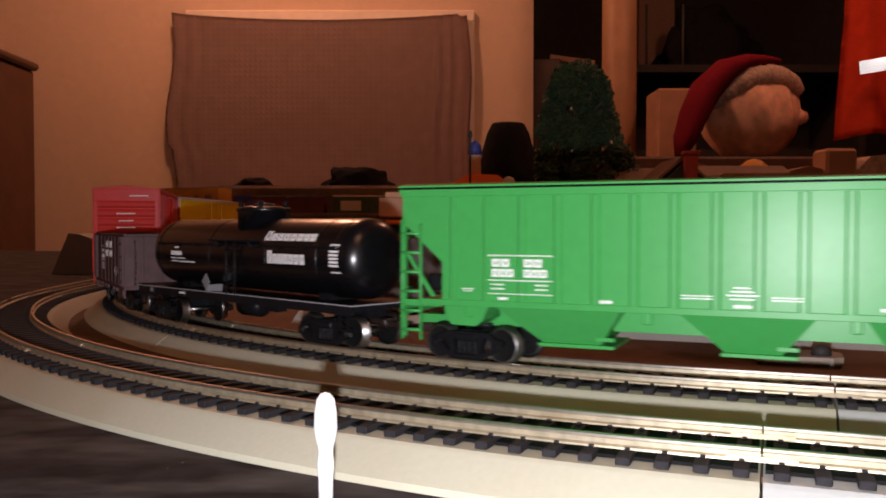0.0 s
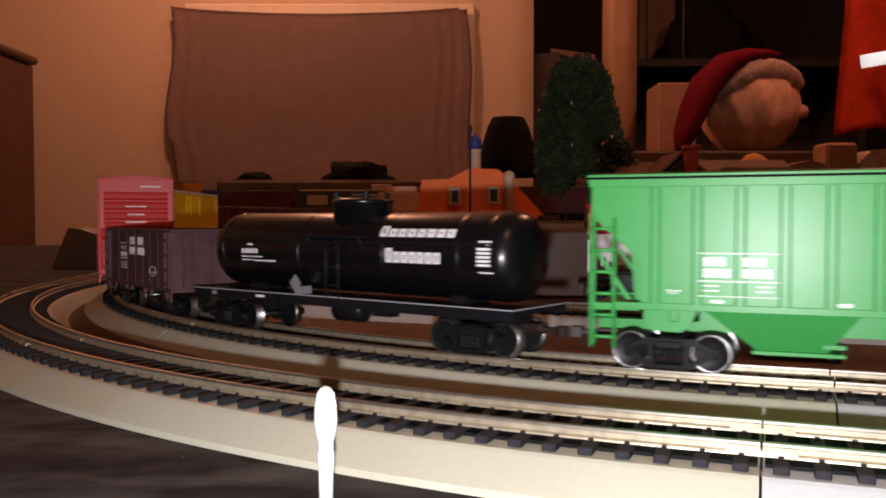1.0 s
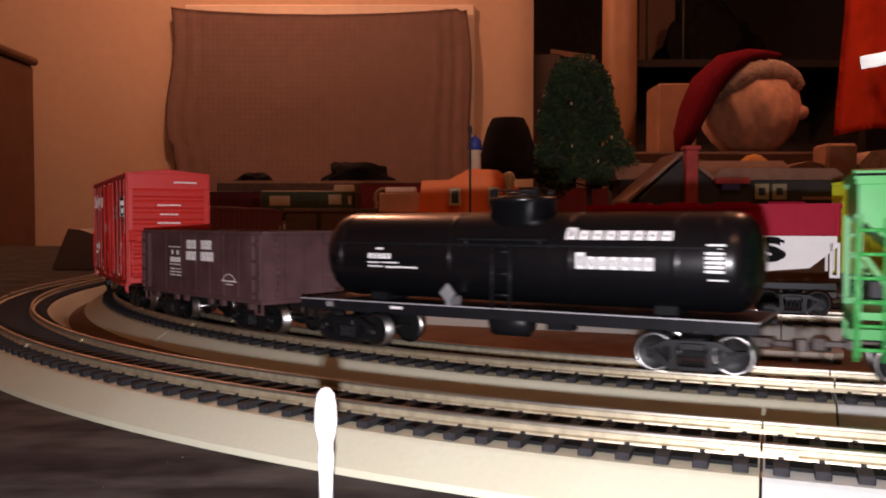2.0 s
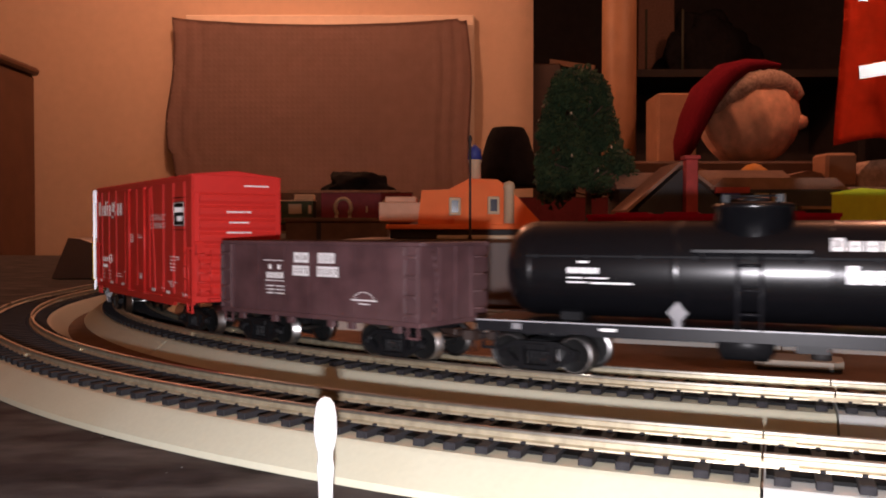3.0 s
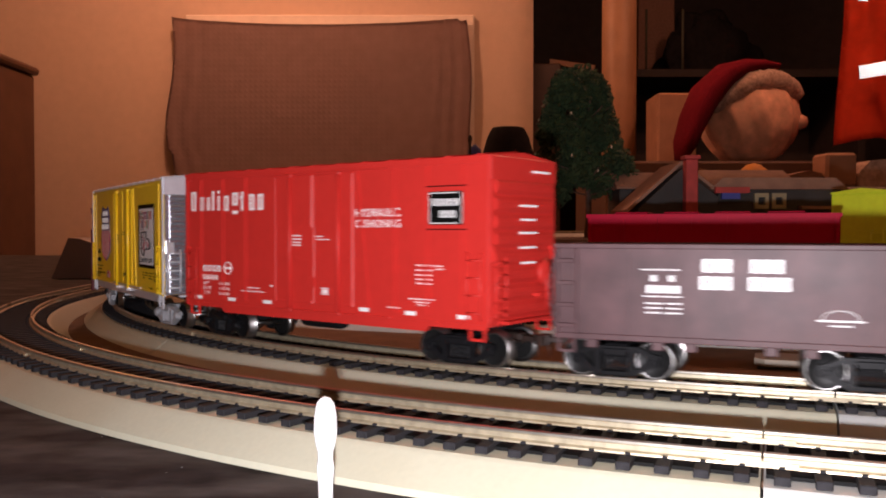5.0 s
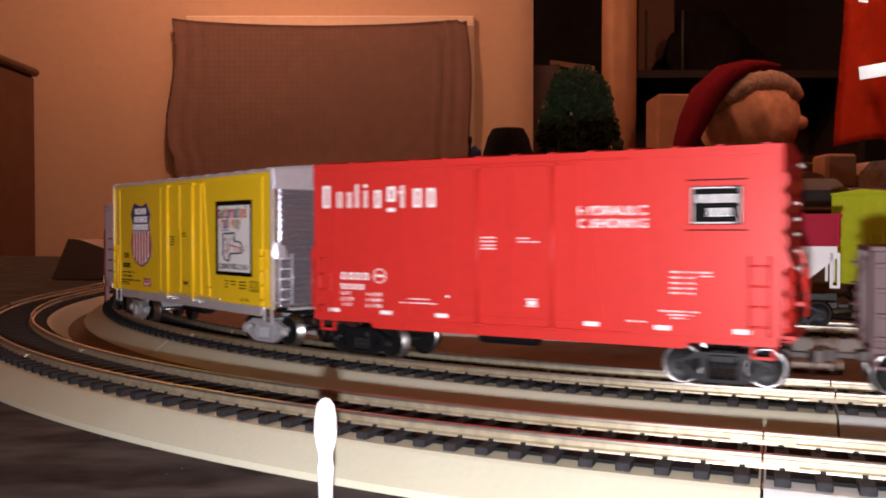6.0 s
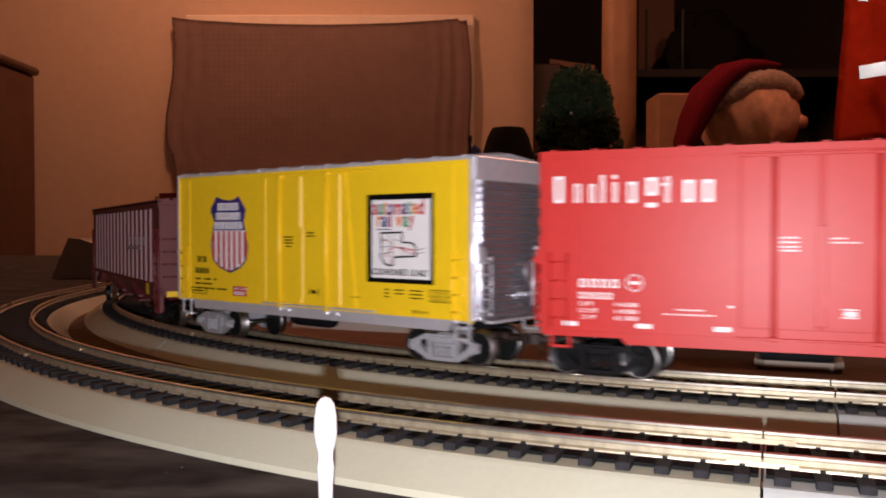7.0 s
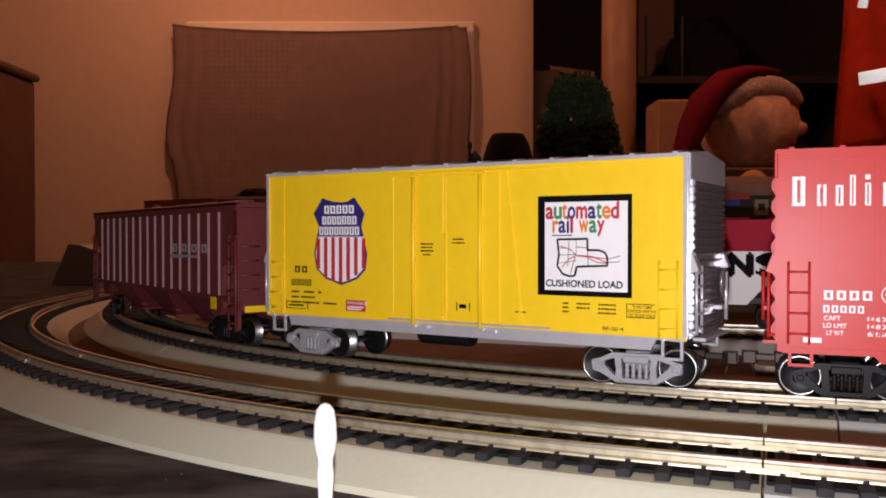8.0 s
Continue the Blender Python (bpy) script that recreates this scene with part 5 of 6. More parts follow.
for x, z in ((12, 75), (51, 76)):
    bm = bmesh.new()
    box(bm, x - 6, x + 6, 852, 868, z - 9, z + 9, bev=0.8)
    win = part("window", bm, M["cream"], house)
    bm = bmesh.new()
    box(bm, x - 3.4, x + 3.4, 850.5, 852.5, z - 6, z + 6)
    part("pane", bm, M["glass_dark"], win)
bm = bmesh.new()
lathe(bm, [(2.6, 42), (1.2, 46), (1.1, 136), (2.0, 138), (2.0, 142), (0.4, 144)], 8, "z", (26.5, 830, 0))
solid("lamp_post", bm, M["charcoal"], "thin black model lamp post", "lamp post")


# leafy model tree
def model_tree(name, x, y, z0, height, label):
    tree = thing(name, label, "tree")
    rnd = random.Random(4)
    bm = bmesh.new()
    lathe(bm, [(5.5, z0), (4.0, z0 + 20), (3.2, z0 + height * 0.5), (1.2, z0 + height * 0.9)], 10, "z", (x, y, 0))
    for k in range(16):
        a, z = rnd.random() * 6.28, z0 + height * (0.2 + 0.65 * rnd.random())
        reach = 52 * (1 - (z - z0) / height) + 12
        rod(bm, (x, y, z), (x + reach * math.cos(a), y + reach * math.sin(a), z + 14), 1.0, 5)
    part("trunk", bm, M["bark"], tree)
    bm = bmesh.new()
    blobs = []
    # the crown: a blunt top, straight on one side, swelling low on the other
    girth = ((0.0, -58, 46), (0.12, -64, 62), (0.4, -66, 44), (0.7, -56, 28), (0.88, -50, 26), (1.0, -40, 16))
    for k in range(110):
        f = rnd.random()
        for (f0, a0, b0), (f1, a1, b1) in zip(girth, girth[1:]):
            if f0 <= f <= f1:
                m = (f - f0) / (f1 - f0)
                lo, hi = a0 + (a1 - a0) * m, b0 + (b1 - b0) * m
        br = 10 + 9 * rnd.random()
        u = rnd.random()
        u = u if rnd.random() < 0.5 else round(u)
        bx = x + lo + br * 0.8 + (hi - lo - 1.6 * br) * u
        depth = 34 * (1 - 0.5 * f) * math.sqrt(max(0.1, 1 - (2 * u - 1) ** 2))
        blobs.append((bx, y + depth * rnd.uniform(-1, 1), z0 + 52 + f * (height - 56), br))
    for bx, by, bz, br in blobs:
        for k in range(150):
            d = Vector((rnd.gauss(0, 1), rnd.gauss(0, 1), rnd.gauss(0, 1))).normalized() * br * rnd.random() ** 0.35
            c = Vector((bx, by, bz)) + d
            u = Vector((rnd.gauss(0, 1), rnd.gauss(0, 1), rnd.gauss(0, 1))).normalized()
            v = u.orthogonal().normalized()
            s = 2.6 + 2.8 * rnd.random()
            q = [bm.verts.new(c + u * s), bm.verts.new(c + v * s * 0.55), bm.verts.new(c - u * s), bm.verts.new(c - v * s * 0.55)]
            bm.faces.new(q)
    part("crown", bm, M["leaf"], tree)
    # pale flecks modelled in place of glints on the leaves
    for dx, z in ((-28, 190), (-27, 140), (4, 122), (20, 150)):
        bm = bmesh.new()
        bmesh.ops.create_icosphere(bm, subdivisions=1, radius=1.5, matrix=Matrix.Translation((x + dx, y - 42, z)) @ Matrix.Diagonal((0.8, 0.8, 1.5, 1)))
        part("glint_fleck", bm, M["cream"], tree)
    return tree


model_tree("model_tree", 180, 1050, 42, 200, "dark green bushy model tree with flocked leaves")

# dark station with a red chimney and a gilt sign
station = thing("station_building", "dark model station with tan roofs and red chimney", "model building")
bm = bmesh.new()
prism(bm, [(196, 42), (196, 72), (239, 112), (276, 84), (276, 42)], 850, 930)
box(bm, 276, 400, 850, 930, 42, 92, bev=1)
part("wall", bm, M["charcoal"], station)
bm = bmesh.new()
for a, b in (((186, 68), (241, 117)), ((241, 117), (284, 84))):
    prism(bm, [a, b, (b[0], b[1] + 4), (a[0], a[1] + 4)], 858, 940)
prism(bm, [(270, 92), (282, 104), (396, 104), (410, 92)], 856, 940)
part("roof", bm, M["roof_tan"], station)
bm = bmesh.new()
box(bm, 240, 252, 838, 850, 42, 121, bev=0.8)
box(bm, 238, 254, 836, 852, 121, 125, bev=0.8)
part("chimney", bm, M["chimney_red"], station)
bm = bmesh.new()
bm.free()
for x in (311, 328.5):
    bm = bmesh.new()
    for a0, a1, c0, c1 in ((3.6, 10.4, 0, 4), (3.6, 10.4, 11.5, 15.5), (0, 3.6, 0, 15.5), (10.4, 14, 0, 15.5)):
        box(bm, x + a0, x + a1, 846, 850.5, 72.4 + c0, 72.4 + c1)
    part("sign_frame", bm, M["gold_frame"], station)
bm = bmesh.new()
box(bm, 272, 306, 846, 851, 88, 94)
part("fascia", bm, M["chimney_red"], station)
bm = bmesh.new()
box(bm, 278, 296, 845, 850.5, 82, 88)
part("sign_board", bm, M["blue"], station)
bm = bmesh.new()
box(bm, 356, 410, 842, 851, 62, 66)
box(bm, 356, 410, 842, 851, 72, 75)
part("railing", bm, M["roof_tan"], station)


def shed(name, label, x0, x1, y0, y1, z0, wall, ridge, wall_m, roof_m, extra=()):
    """A simple gabled or flat-roofed model building with eaves."""
    b = thing(name, label, "model building")
    bm = bmesh.new()
    box(bm, x0, x1, y0, y1, z0, wall, bev=0.6)
    part("wall", bm, wall_m, b)
    bm = bmesh.new()
    prism(bm, [(y0 - 4, wall), (y0 - 4, wall + 2), ((y0 + y1) / 2, ridge), (y1 + 4, wall + 2), (y1 + 4, wall)], x0 - 4, x1 + 4, "x")
    part("roof", bm, roof_m, b)
    for (a, c, z, zz, m) in extra:
        bm = bmesh.new()
        box(bm, a, c, y0 - 1.5, y0 + 0.5, z, zz, bev=0.4)
        part("window", bm, m, b)
    return b


shed("model_shed", "tan-roofed model shed behind the station", 210, 262, 1010, 1080, 42, 100, 122, M["charcoal"], M["roof_tan"])
shed("model_shed", "long tan-roofed model shed beside the station", 290, 420, 1020, 1100, 42, 106, 126, M["charcoal"], M["roof_tan"])
SHIFT[0] = None


# the head of the train on the far shelf: it runs to the left and turns back behind the case
FAR_Y, FAR_BEND, FAR_R = 1400.0, 360.0, 160.0


def far_line(s, side=0.0):
    """The far track: s millimetres to the left of the middle, then a half turn, then back."""
    if s <= FAR_BEND:
        return Vector((-s, FAR_Y - side))
    a = (s - FAR_BEND) / FAR_R
    if a < math.pi:
        r = FAR_R + side
        return Vector((-FAR_BEND - r * math.sin(a), FAR_Y + FAR_R - r * math.cos(a)))
    return Vector((-FAR_BEND + (a - math.pi) * FAR_R, FAR_Y + 2 * FAR_R + side))


far_track = thing("far_track", "grey roadbed track along the back shelf", "track", kind="structure")
bm = bmesh.new()
sweep(bm, [(a, z + 39.2) for a, z in BED], -700, 1090, 0, line=far_line)
part("roadbed", bm, M["roadbed_grey"], far_track)
for side in (-8.8, 8.8):
    bm = bmesh.new()
    sweep(bm, [(a + side, z + 39.2) for a, z in STEEL], -700, 1090, 0, line=far_line)
    part("rail", bm, M["rail_web"], far_track)
FAR_CARS = []


def far_car(label, place, top, paint, roof, posts=6):
    """A boxcar of the train's head, seen small: body, side posts, doors, roof and trucks."""
    car = thing("boxcar", label, "freight car", "cars of the train")
    bm = bmesh.new()
    box(bm, -74, 74, -16.5, 16.5, 12.5, top - 2, bev=0.5)
    part("body", bm, paint, car)
    for i in range(posts):
        bm = bmesh.new()
        x = -72 + 144 * i / (posts - 1)
        box(bm, x - 0.8, x + 0.8, -17.3, -16.5, 12.6, top - 2)
        part("side_post", bm, paint, car)
    bm = bmesh.new()
    box(bm, -15, 15, -17.6, -16.5, 14, top - 4, bev=0.3)
    part("door", bm, paint, car)
    bm = bmesh.new()
    prism(bm, [(-17.4, top - 2.2), (-17.4, top - 1), (0, top), (17.4, top - 1), (17.4, top - 2.2)], -74.8, 74.8, "x")
    part("roof", bm, roof, car)
    bm = bmesh.new()
    box(bm, -70, 70, -5, 5, 10.2, 12.6)
    part("underframe", bm, M["truck_black"], car)
    running_gear(car, 54.0, 76, 19.8, "black")
    FAR_CARS.append((car, place))
    return car


car = far_car("amber tall boxcar at the far end of the layout", 430, 65, M["amber"], M["roof_tan"])
bars([(-60, -42, 24, 52), (-30, -20, 24, 52), (24, 34, 24, 52), (46, 62, 24, 52)], -17.8, M["roof_tan"], car, "panel_mark")
car = far_car("dark maroon boxcar far back on the shelf", 267, 50, M["maroon"], M["charcoal"])
bars([(-70, -40, 42, 50)], -18.0, M["blue"], car, "blue_panel")
car = far_car("olive green boxcar with cream panels and roof box", 105, 51, M["olive_green"], M["cream"])
bars([(-62, -24, 26, 42), (34, 58, 28, 44), (66, 72, 28, 42)], -17.8, M["cream"], car, "cream_panel")
bm = bmesh.new()
box(bm, 42, 74, -10, 10, 50.6, 60, bev=1)
part("roof_box", bm, M["cream"], car)
car = far_car("crimson maroon tall boxcar with a pale round emblem", -56, 64, M["maroon_bright"], M["maroon"])
ringed = bmesh.new()
for k in range(18):
    a0, a1 = math.pi * (k / 18 * 1.5 - 0.25), math.pi * ((k + 1) / 18 * 1.5 - 0.25)
    rod(ringed, (-38 + 13 * math.cos(a0), -17.8, 38 + 15 * math.sin(a0)), (-38 + 13 * math.cos(a1), -17.8, 38 + 15 * math.sin(a1)), 3.4, 6)
part("round_emblem", ringed, M["cream"], car)
bars([(-52, -46, 20, 26), (-30, -24, 20, 26), (-1, 2, 30, 40)], -17.9, M["cream"], car, "pale_mark")
swirl = bmesh.new()
for k in range(12):
    a0, a1 = math.pi * (0.3 + k / 12 * 1.5), math.pi * (0.3 + (k + 1) / 12 * 1.5)
    rod(swirl, (36 + 11 * math.cos(a0), -17.8, 42 + 9 * math.sin(a0)), (36 + 11 * math.cos(a1), -17.8, 42 + 9 * math.sin(a1)), 2.2, 6)
box(swirl, 36, 56, -18, -17.6, 40, 43)
part("swirl_emblem", swirl, M["cream"], car)
far_car("dull maroon boxcar with a grey-green roof", -217, 57, M["maroon"], M["teal_roof"])
far_car("maroon boxcar running behind the toy house", -378, 56, M["maroon_bright"], M["maroon"])

# low brown shed before the far train
lowshed = thing("low_shed", "long low brown model shed with a flat roof", "model building")
bm = bmesh.new()
box(bm, -142, -50.5, 765, 800, 1.6, 58.5, bev=0.6)
part("wall", bm, M["shed_brown"], lowshed)
bm = bmesh.new()
box(bm, -144, -49, 763, 802, 58.5, 62.2, bev=0.6)
part("roof", bm, M["shed_brown"], lowshed)
bm = bmesh.new()
box(bm, -114, -110, 763.6, 765, 38, 58.4)
part("drainpipe", bm, M["charcoal"], lowshed)

bm = bmesh.new()
prism(bm, [(-416, 0), (-398, 43), (-386, 42), (-352, 30), (-346, 0)], 900, 960)
solid("hut", bm, M["wood_dark"], "dark brown leaning lid of a box beside the ring", "box lid")
bm = bmesh.new()
box(bm, -385, -70, 1440, 1540, 39.2, 120, bev=5)
solid("long_case", bm, M["shed_brown"], "long brown case lying on the platform", "case")


SHIFT[0] = None


def heap(name, label, x, y, z, rx, ry, rz, m, seed):
    """A soft crumpled heap."""
    bm = bmesh.new()
    bmesh.ops.create_icosphere(bm, subdivisions=4, radius=1)
    for v in bm.verts:
        n = 1 + 0.35 * noise.noise(v.co * 1.8 + Vector((seed, 0, 0))) + 0.12 * noise.noise(v.co * 5 + Vector((seed, 3, 0)))
        v.co = Vector((x + v.co.x * rx * n, y + v.co.y * ry * n, z + max(-0.0, v.co.z) * rz * n))
    for f in bm.faces:
        f.smooth = True
    return solid(name, bm, m, label, "cloth")


heap("dark_cloth", "crumpled black cloth heaped on the brown case", -150, 1490, 120, 60, 40, 34, M["cloth_black"], 2)
heap("dark_cloth", "small fold of black cloth on the brown case", -330, 1490, 120, 32, 26, 16, M["cloth_black"], 5)

# dark table lamp
tl = thing("table_lamp", "table lamp with a dark bell shade", "lamp")
bm = bmesh.new()
lathe(bm, [(66, 138), (67, 141), (60, 172), (42, 236), (34, 252), (31, 256), (29, 256), (57, 172), (64, 140)], 32, "z", (130, 1700, 0))
part("shade", bm, M["cloth_black"], tl)
bm = bmesh.new()
lathe(bm, [(40, 0), (40, 8), (12, 16), (8, 40), (14, 80), (7, 120), (5, 170)], 20, "z", (130, 1700, 0))
part("stand", bm, M["cloth_black"], tl)

# cabinet by the far wall
cab = thing("cabinet", "tall dark brown wooden cabinet against the wall", "cabinet")
bm = bmesh.new()
box(bm, -1900, -1290, 2350, 2690, -750, 540, bev=8)
part("body", bm, M["wood_dark"], cab)
bm = bmesh.new()
box(bm, -1920, -1275, 2330, 2695, 540, 565, bev=8)
part("top", bm, M["wood_dark"], cab)
for x0, x1 in ((-1890, -1600), (-1590, -1300)):
    bm = bmesh.new()
    box(bm, x0, x1, 2332, 2350, -700, 220, bev=4)
    box(bm, x0 + 40, x1 - 40, 2326, 2334, -640, 160, bev=4)
    d_ = part("door", bm, M["wood_dark"], cab)
    bm = bmesh.new()
    box(bm, x0, x1, 2332, 2350, 240, 520, bev=4)
    d2 = part("drawer", bm, M["wood_dark"], cab)
    bm = bmesh.new()
    lathe(bm, [(6, 0), (12, -14), (14, -22), (2, -28)], 12, "y", ((x0 + x1) / 2 + 120, 2332, 400))
    part("knob", bm, M["cream"], d2)

# wooden post and the store's clutter
bm = bmesh.new()
lathe(bm, [(52, -750), (52, 1500)], 32, "z", (538, 2600, 0))
solid("post", bm, M["wood"], "round varnished wooden post from floor to ceiling", "post", kind="structure")
bm = bmesh.new()
box(bm, 400, 1500, 2080, 2560, -750, 222, bev=6)
solid("store_cabinet", bm, M["wood_dark"], "low dark cabinet full of stored things", "cabinet")
bm = bmesh.new()
box(bm, 606, 716, 2400, 2540, 222, 440, bev=5)
solid("carton", bm, M["carton"], "closed brown cardboard carton on the cabinet", "carton")

# stuffed ball figure with a pointed felt cap: one plain shape
bm = bmesh.new()
BALL, HALF = Vector((790, 2200, 340)), Vector((118, 110, 126))
bmesh.ops.create_icosphere(bm, subdivisions=5, radius=1)
for v in bm.verts:
    a = math.atan2(v.co.y, v.co.x) + 0.35 * v.co.z
    seam = 1 + 0.05 * abs(math.sin(a * 5)) + 0.03 * math.exp(-(math.sin(a * 5 + 1.5) / 0.2) ** 2) + 0.03 * noise.noise(v.co * 2.5)
    v.co = BALL + Vector((v.co.x * HALF.x * seam, v.co.y * HALF.y * seam, v.co.z * HALF.z))
for f in bm.faces:
    f.smooth = True
lathe(bm, [(1, -18), (16, -12), (20, 4), (14, 18), (2, 24)], 14, "x", (908, 2170, 328))
for f in bm.faces:
    f.material_index = 0
# the cap lies over the crown and hangs down one side
capline = [Vector(p) for p in ((838, 462, 8), (800, 464, 14), (756, 460, 21), (704, 438, 32), (654, 388, 37), (624, 325, 34), (602, 268, 27), (590, 224, 11))]
rings = []
for i, c in enumerate(capline):
    along = (capline[min(i + 1, 7)] - capline[max(i - 1, 0)])
    along.z = 0
    across = Vector((along.y, -along.x, 0)).normalized()
    ring = []
    for k in range(20):
        a = 2 * math.pi * k / 20
        r = c.z * (1 + 0.1 * noise.noise(Vector((i * 0.9, math.cos(a) * 1.3, math.sin(a) * 1.3))))
        ring.append(bm.verts.new((c.x + across.x * r * math.cos(a), 2142 - i * 4 + (1.15 * r + 24) * math.sin(a), c.y + across.y * r * math.cos(a))))
    rings.append(ring)
for i in range(len(rings) - 1):
    for k in range(20):
        f = bm.faces.new((rings[i][k], rings[i][(k + 1) % 20], rings[i + 1][(k + 1) % 20], rings[i + 1][k]))
        f.material_index, f.smooth = 1, True
bm.faces.new(rings[-1]).material_index = 1
bm.faces.new(rings[0][::-1]).material_index = 1
# fur band lying on the ball below the cap
for k in range(26):
    t_ = k / 25
    px, pz = -104 + 204 * t_, 30 + 62 * math.sin(t_ * 2.5) - 8 * t_
    room = max(0.03, 1 - (px / HALF.x) ** 2 - (pz / HALF.z) ** 2)
    at = BALL + Vector((px, -HALF.y * math.sqrt(room) - 12, pz))
    made = bmesh.ops.create_icosphere(bm, subdivisions=2, radius=25, matrix=Matrix.Translation(at) @ Matrix.Diagonal((1, 0.7, 1, 1)))
    for v in made["verts"]:
        v.co += Vector((noise.noise(v.co * 0.06), noise.noise(v.co * 0.06 + Vector((9, 0, 0))), noise.noise(v.co * 0.06 + Vector((0, 9, 0))))) * 5
        for f in v.link_faces:
            f.material_index, f.smooth = 2, True
solid("stuffed_figure", bm, [M["straw"], M["felt_red"], M["fur"]], "round straw ball with a red felt cap", "decoration")

# hi-vis jacket on a hook
jacket = thing("hivis_jacket", "orange-red work jacket with pale reflective bands hanging", "jacket")
bm = bmesh.new()
rows_ = []
for k in range(31):
    v = k / 30
    z = 760 - v * 508
    row_ = []
    for i in range(41):
        u = i / 40
        x = 946 - 22 * v + u * (300 + 60 * v)
        y = 2000 - 70 * math.sin(math.pi * u) ** 0.6 - 16 * (0.4 + v) * math.sin(u * 15 + 0.6 * math.sin(v * 5)) - 5 * noise.noise(Vector((u * 6, v * 6, 3)))
        row_.append(bm.verts.new((x, y, z + 10 * math.sin(u * 9))))
    rows_.append(row_)
for k in range(30):
    for i in range(40):
        bm.faces.new((rows_[k][i], rows_[k + 1][i], rows_[k + 1][i + 1], rows_[k][i + 1])).smooth = True
bmesh.ops.solidify(bm, geom=bm.faces, thickness=-14)
part("shell", bm, M["hivis"], jacket)
M["tape"] = mat("tape", (0.9, 0.88, 0.82), rough=0.24, metal=1.0, var=0.02, scale=100)
face = math.atan2(1000, 1900)
for nm, x, z, wd, ht, lean in (("reflective_band", 999, 416, 124, 31, -6), ("reflective_strap", 948, 606, 22, 84, 12)):
    bm = bmesh.new()
    box(bm, -wd / 2, wd / 2, -3, 3, -ht / 2, ht / 2, bev=1)
    ob = part(nm, bm, M["tape"], jacket, "silvery reflective tape")
    to = Vector((x, 1905, z - 50)).normalized()
    ob.matrix_basis = Matrix.Translation((x * MM, 1905 * MM, z * MM)) @ Matrix.Rotation(-math.atan2(to.x, to.y), 4, "Z") @ Matrix.Rotation(math.asin(to.z), 4, "X") @ Matrix.Rotation(math.radians(lean), 4, "Y")
bm = bmesh.new()
rod(bm, (1120, 2010, 770), (1120, 2010, 1500), 5, 8)
rod(bm, (960, 2005, 745), (1120, 2010, 790), 8, 8)
rod(bm, (1280, 2005, 745), (1120, 2010, 790), 8, 8)
part("hanger", bm, M["wood_dark"], jacket)

# boxes and oddments on the far corner of the table
bm = bmesh.new()
box(bm, 330, 980, 1450, 1640, 39.2, 126, bev=4)
solid("dark_crate", bm, M["wood_dark"], "long dark wooden crate on the platform", "crate")
bm = bmesh.new()
box(bm, 664, 718, 1470, 1530, 126, 186, bev=5)
solid("small_carton", bm, M["carton"], "small tan cardboard carton on the crate", "carton")
bm = bmesh.new()
lathe(bm, [(30, 126), (30, 140), (24, 156), (12, 166), (1, 169)], 20, "z", (545, 1490, 0))
solid("amber_dome", bm, M["amber"], "amber rounded bowl upside down on the crate", "bowl")
bm = bmesh.new()
prism(bm, [(720, 126), (720, 150), (740, 172), (800, 178), (830, 160), (830, 126)], 1470, 1560)
solid("grey_bag", bm, M["fur"], "lumpy beige bag on the crate", "bag")
bm = bmesh.new()
prism(bm, [(400, 126), (400, 148), (440, 162), (500, 146), (500, 126)], 1480, 1560)
solid("tan_box", bm, M["carton"], "tan folded box on the crate", "box")
bm = bmesh.new()
prism(bm, [(590, 126), (590, 144), (640, 156), (662, 150), (662, 126)], 1480, 1560)
solid("tan_box", bm, M["roof_tan"], "brown folded box on the crate", "box")
unit = thing("store_shelf", "tall store shelf unit with shade put into its colour", "shelf")
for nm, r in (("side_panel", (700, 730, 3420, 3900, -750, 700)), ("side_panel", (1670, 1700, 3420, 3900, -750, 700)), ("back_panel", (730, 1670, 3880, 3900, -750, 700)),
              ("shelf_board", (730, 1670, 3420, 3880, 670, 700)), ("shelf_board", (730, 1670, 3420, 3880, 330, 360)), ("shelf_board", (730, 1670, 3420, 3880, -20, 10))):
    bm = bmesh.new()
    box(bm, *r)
    part(nm, bm, M["painted_shade"], unit)
heap("black_bag", "black cloth bag on top of the store shelf", 1120, 3600, 700, 210, 120, 270, M["cloth_black"], 8)
bm = bmesh.new()
box(bm, 894, 1060, 3900, 4000, 700, 1200, bev=4)
solid("carton", bm, M["roof_tan"], "tall brown cardboard carton behind the shelf", "carton")
bm = bmesh.new()
box(bm, 330, 440, 3180, 3300, -750, 676, bev=4)
solid("plank", bm, M["wood_dark"], "thick upright dark plank in the store", "plank")
bm = bmesh.new()
prism(bm, [(405, 676), (405, 700), (575, 676), (570, 656), (441, 676)], 3215, 3245)
solid("stick", bm, M["wood"], "pale wooden stick lying across the top of the plank", "stick")
for x, z in ((835, 700), (985, 700)):
    bm = bmesh.new()
    rod(bm, (x, 3500, 700), (x, 3500, 960), 5, 8)
    solid("pole", bm, M["olive"], "thin pale upright pole standing on the store shelf", "pole", group="poles on the shelf")


# ---- what moves: the whole train rolls round the inner ring and comes to a stop ----
RUN = ((0.0, -596.1), (0.5, -569.4), (1.0, -541.9), (1.5, -511.9), (1.7, -499.6), (2.8, -429.2), (3.0, -415.4), (3.5, -382.6), (4.0, -351.8), (4.5, -320.9), (4.7, -308.0),
       (5.8, -230.6), (6.0, -215.3), (6.5, -177.5), (7.0, -139.5), (7.4, -109.6), (7.5, -101.4), (7.6, -94.2), (7.7, -88.4), (7.8, -85.3), (7.9, -84.0), (8.0, -83.6))
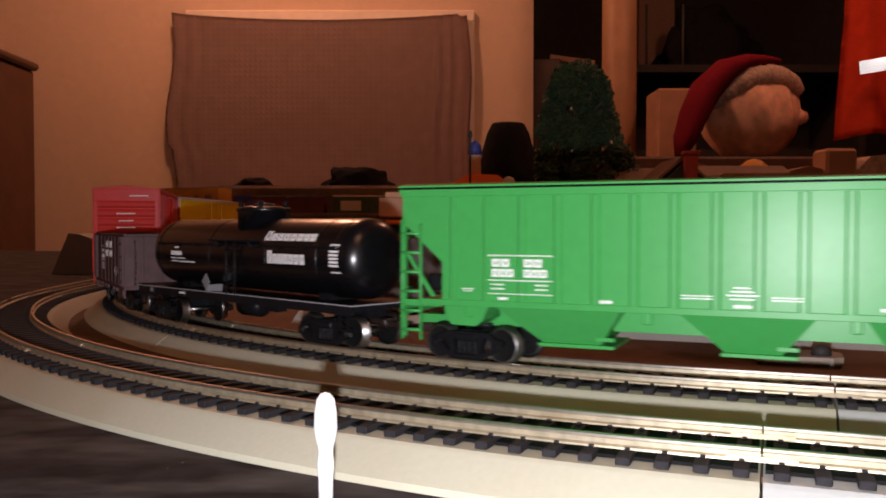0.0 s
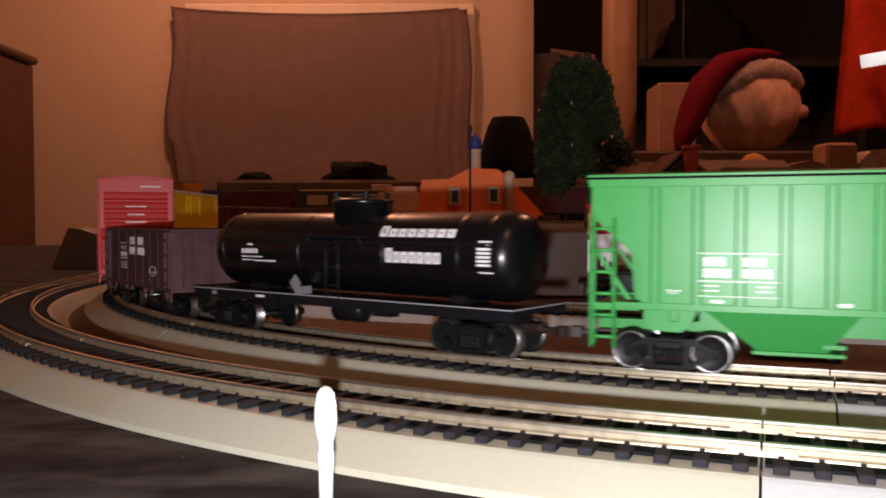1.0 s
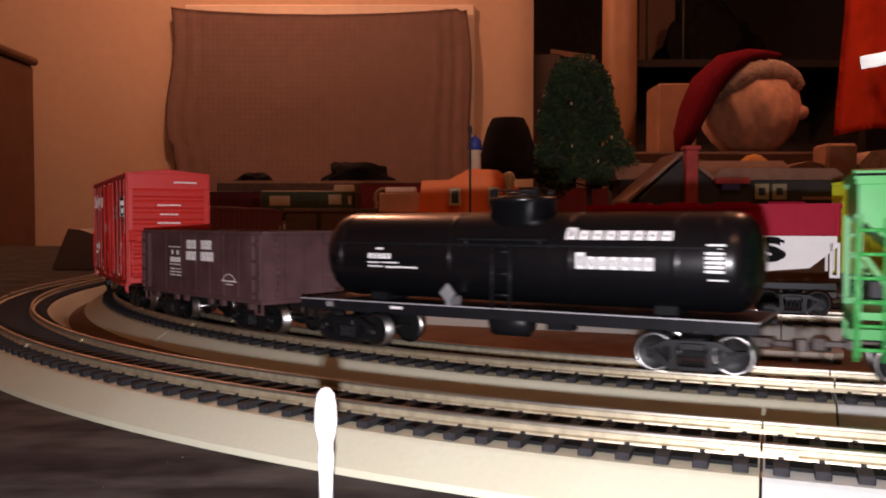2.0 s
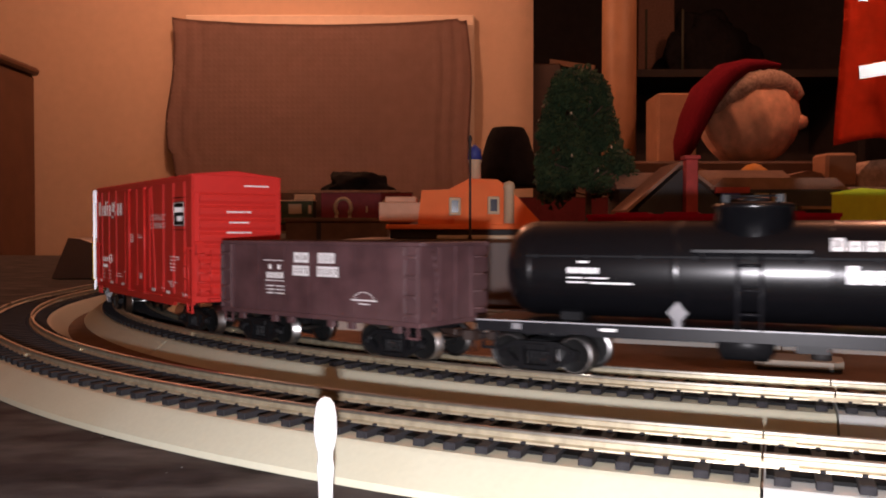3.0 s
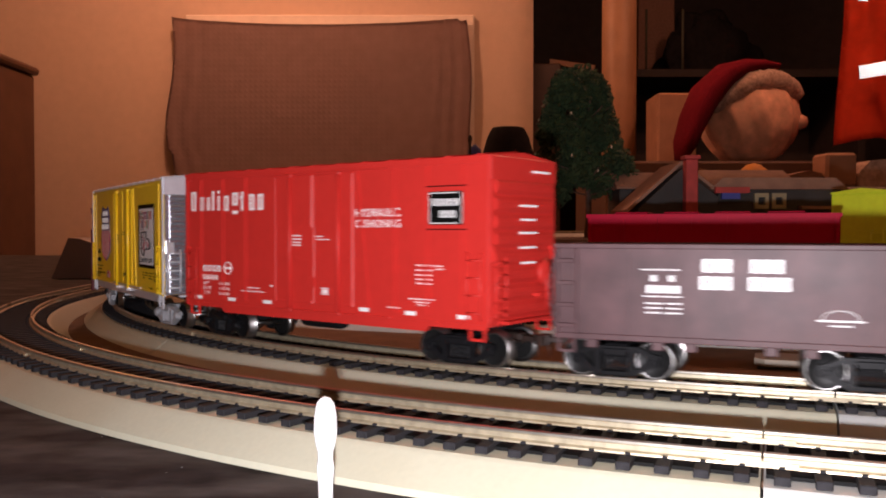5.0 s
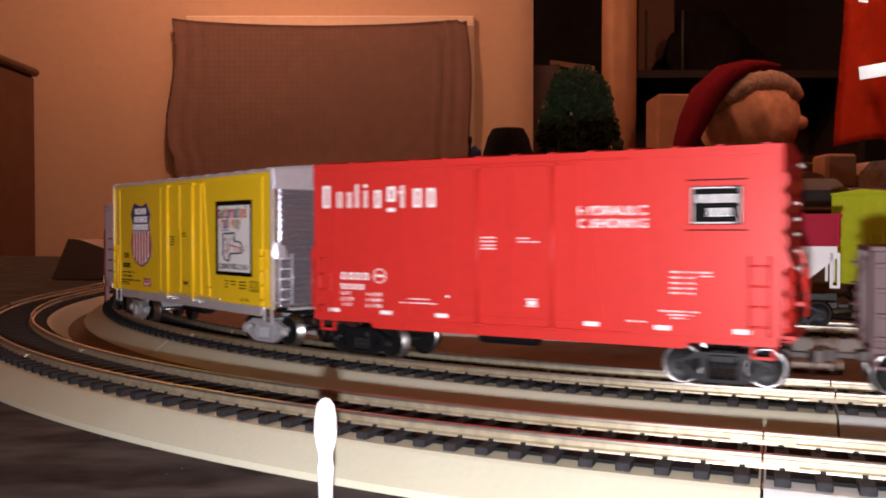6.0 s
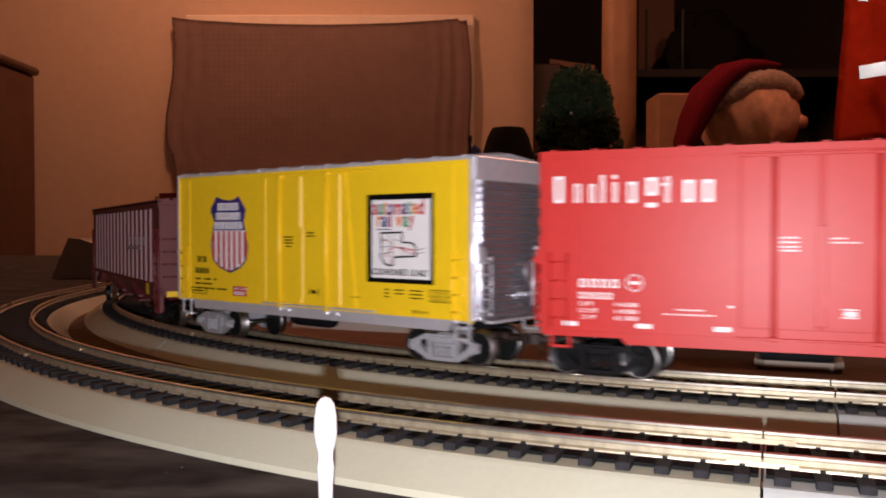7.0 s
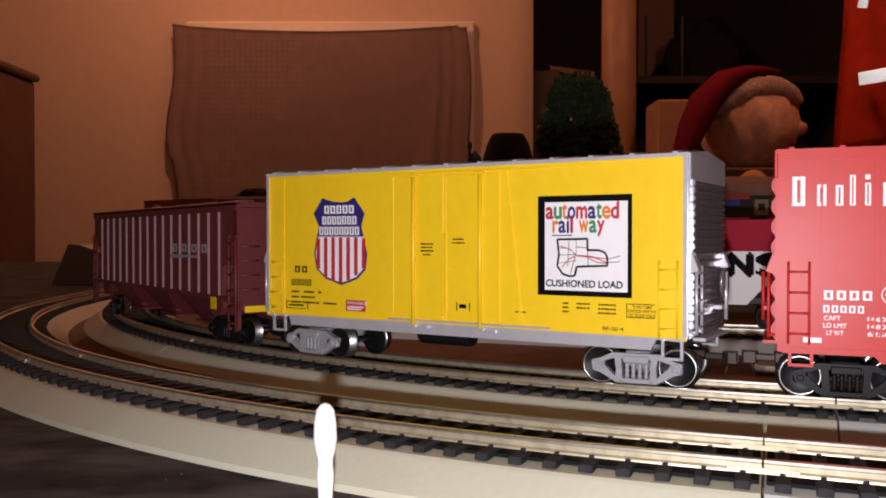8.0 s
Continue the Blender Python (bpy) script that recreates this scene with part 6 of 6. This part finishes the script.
PLACES = (0.0, 152.8, 411.4, 281.6, 590.8, -169.1)       # yellow, red, tank, gondola, green, dull red


def run(t):
    """How far the train has come, gliding through RUN."""
    n = len(RUN)
    slope = []
    for i in range(n):
        a, b = RUN[max(0, i - 1)], RUN[min(n - 1, i + 1)]
        slope.append((b[1] - a[1]) / (b[0] - a[0]))
    for i in range(n - 1):
        (t0, s0), (t1, s1) = RUN[i], RUN[i + 1]
        if t <= t1 or i == n - 2:
            d = t1 - t0
            u = min(1.0, max(0.0, (t - t0) / d))
            return ((2 * u ** 3 - 3 * u ** 2 + 1) * s0 + (u ** 3 - 2 * u ** 2 + u) * d * slope[i] + (-2 * u ** 3 + 3 * u ** 2) * s1 + (u ** 3 - u ** 2) * d * slope[i + 1])


def motions():
    times = [k / 15 for k in range(121)]
    for (car, gear, half), place in zip(FLEET, PLACES):
        rows, yaws, spins = [], [[], []], []
        for t in times:
            s = run(t) + place
            s += 3.6 * min(1.0, max(0.0, (s + 10) / 85))       # couplers draw out on the straight
            a, da = on_track(s - half, INNER)
            b, db = on_track(s + half, INNER)
            mid, d = (a + b) / 2, (b - a).normalized()
            head = math.atan2(d.y, d.x)
            rows.append((t, Matrix.Translation((mid.x * MM, mid.y * MM, RAIL * MM)) @ Matrix.Rotation(head, 4, "Z")))
            for k, v in enumerate((da, db)):
                turn = math.degrees(math.atan2(v.y, v.x) - head)
                turn = (turn + 180) % 360 - 180
                yaws[k].append((t, pose((-half, half)[k] * MM, 0, 0, 0, 0, turn)))
            spins.append((t, math.degrees((run(t) - RUN[0][1]) / 5.1)))
        walk(car, rows)
        for k, (truck, sgn, sets) in enumerate(gear):
            walk(truck, yaws[k])
            for w_ in sets:
                x_ = w_.location.x
                walk(w_, [(t, pose(x_, 0, 5.1 * MM, 0, a, 0)) for t, a in spins])
    for car, place in FAR_CARS:
        rows = []
        for k in range(33):
            t = k / 4
            s = place + run(t) - RUN[0][1]
            a, b = far_line(s - 54), far_line(s + 54)
            mid, d = (a + b) / 2, (a - b).normalized()
            rows.append((t, Matrix.Translation((mid.x * MM, mid.y * MM, (39.2 + RAIL) * MM)) @ Matrix.Rotation(math.atan2(d.y, d.x), 4, "Z")))
        walk(car, rows)


motions()
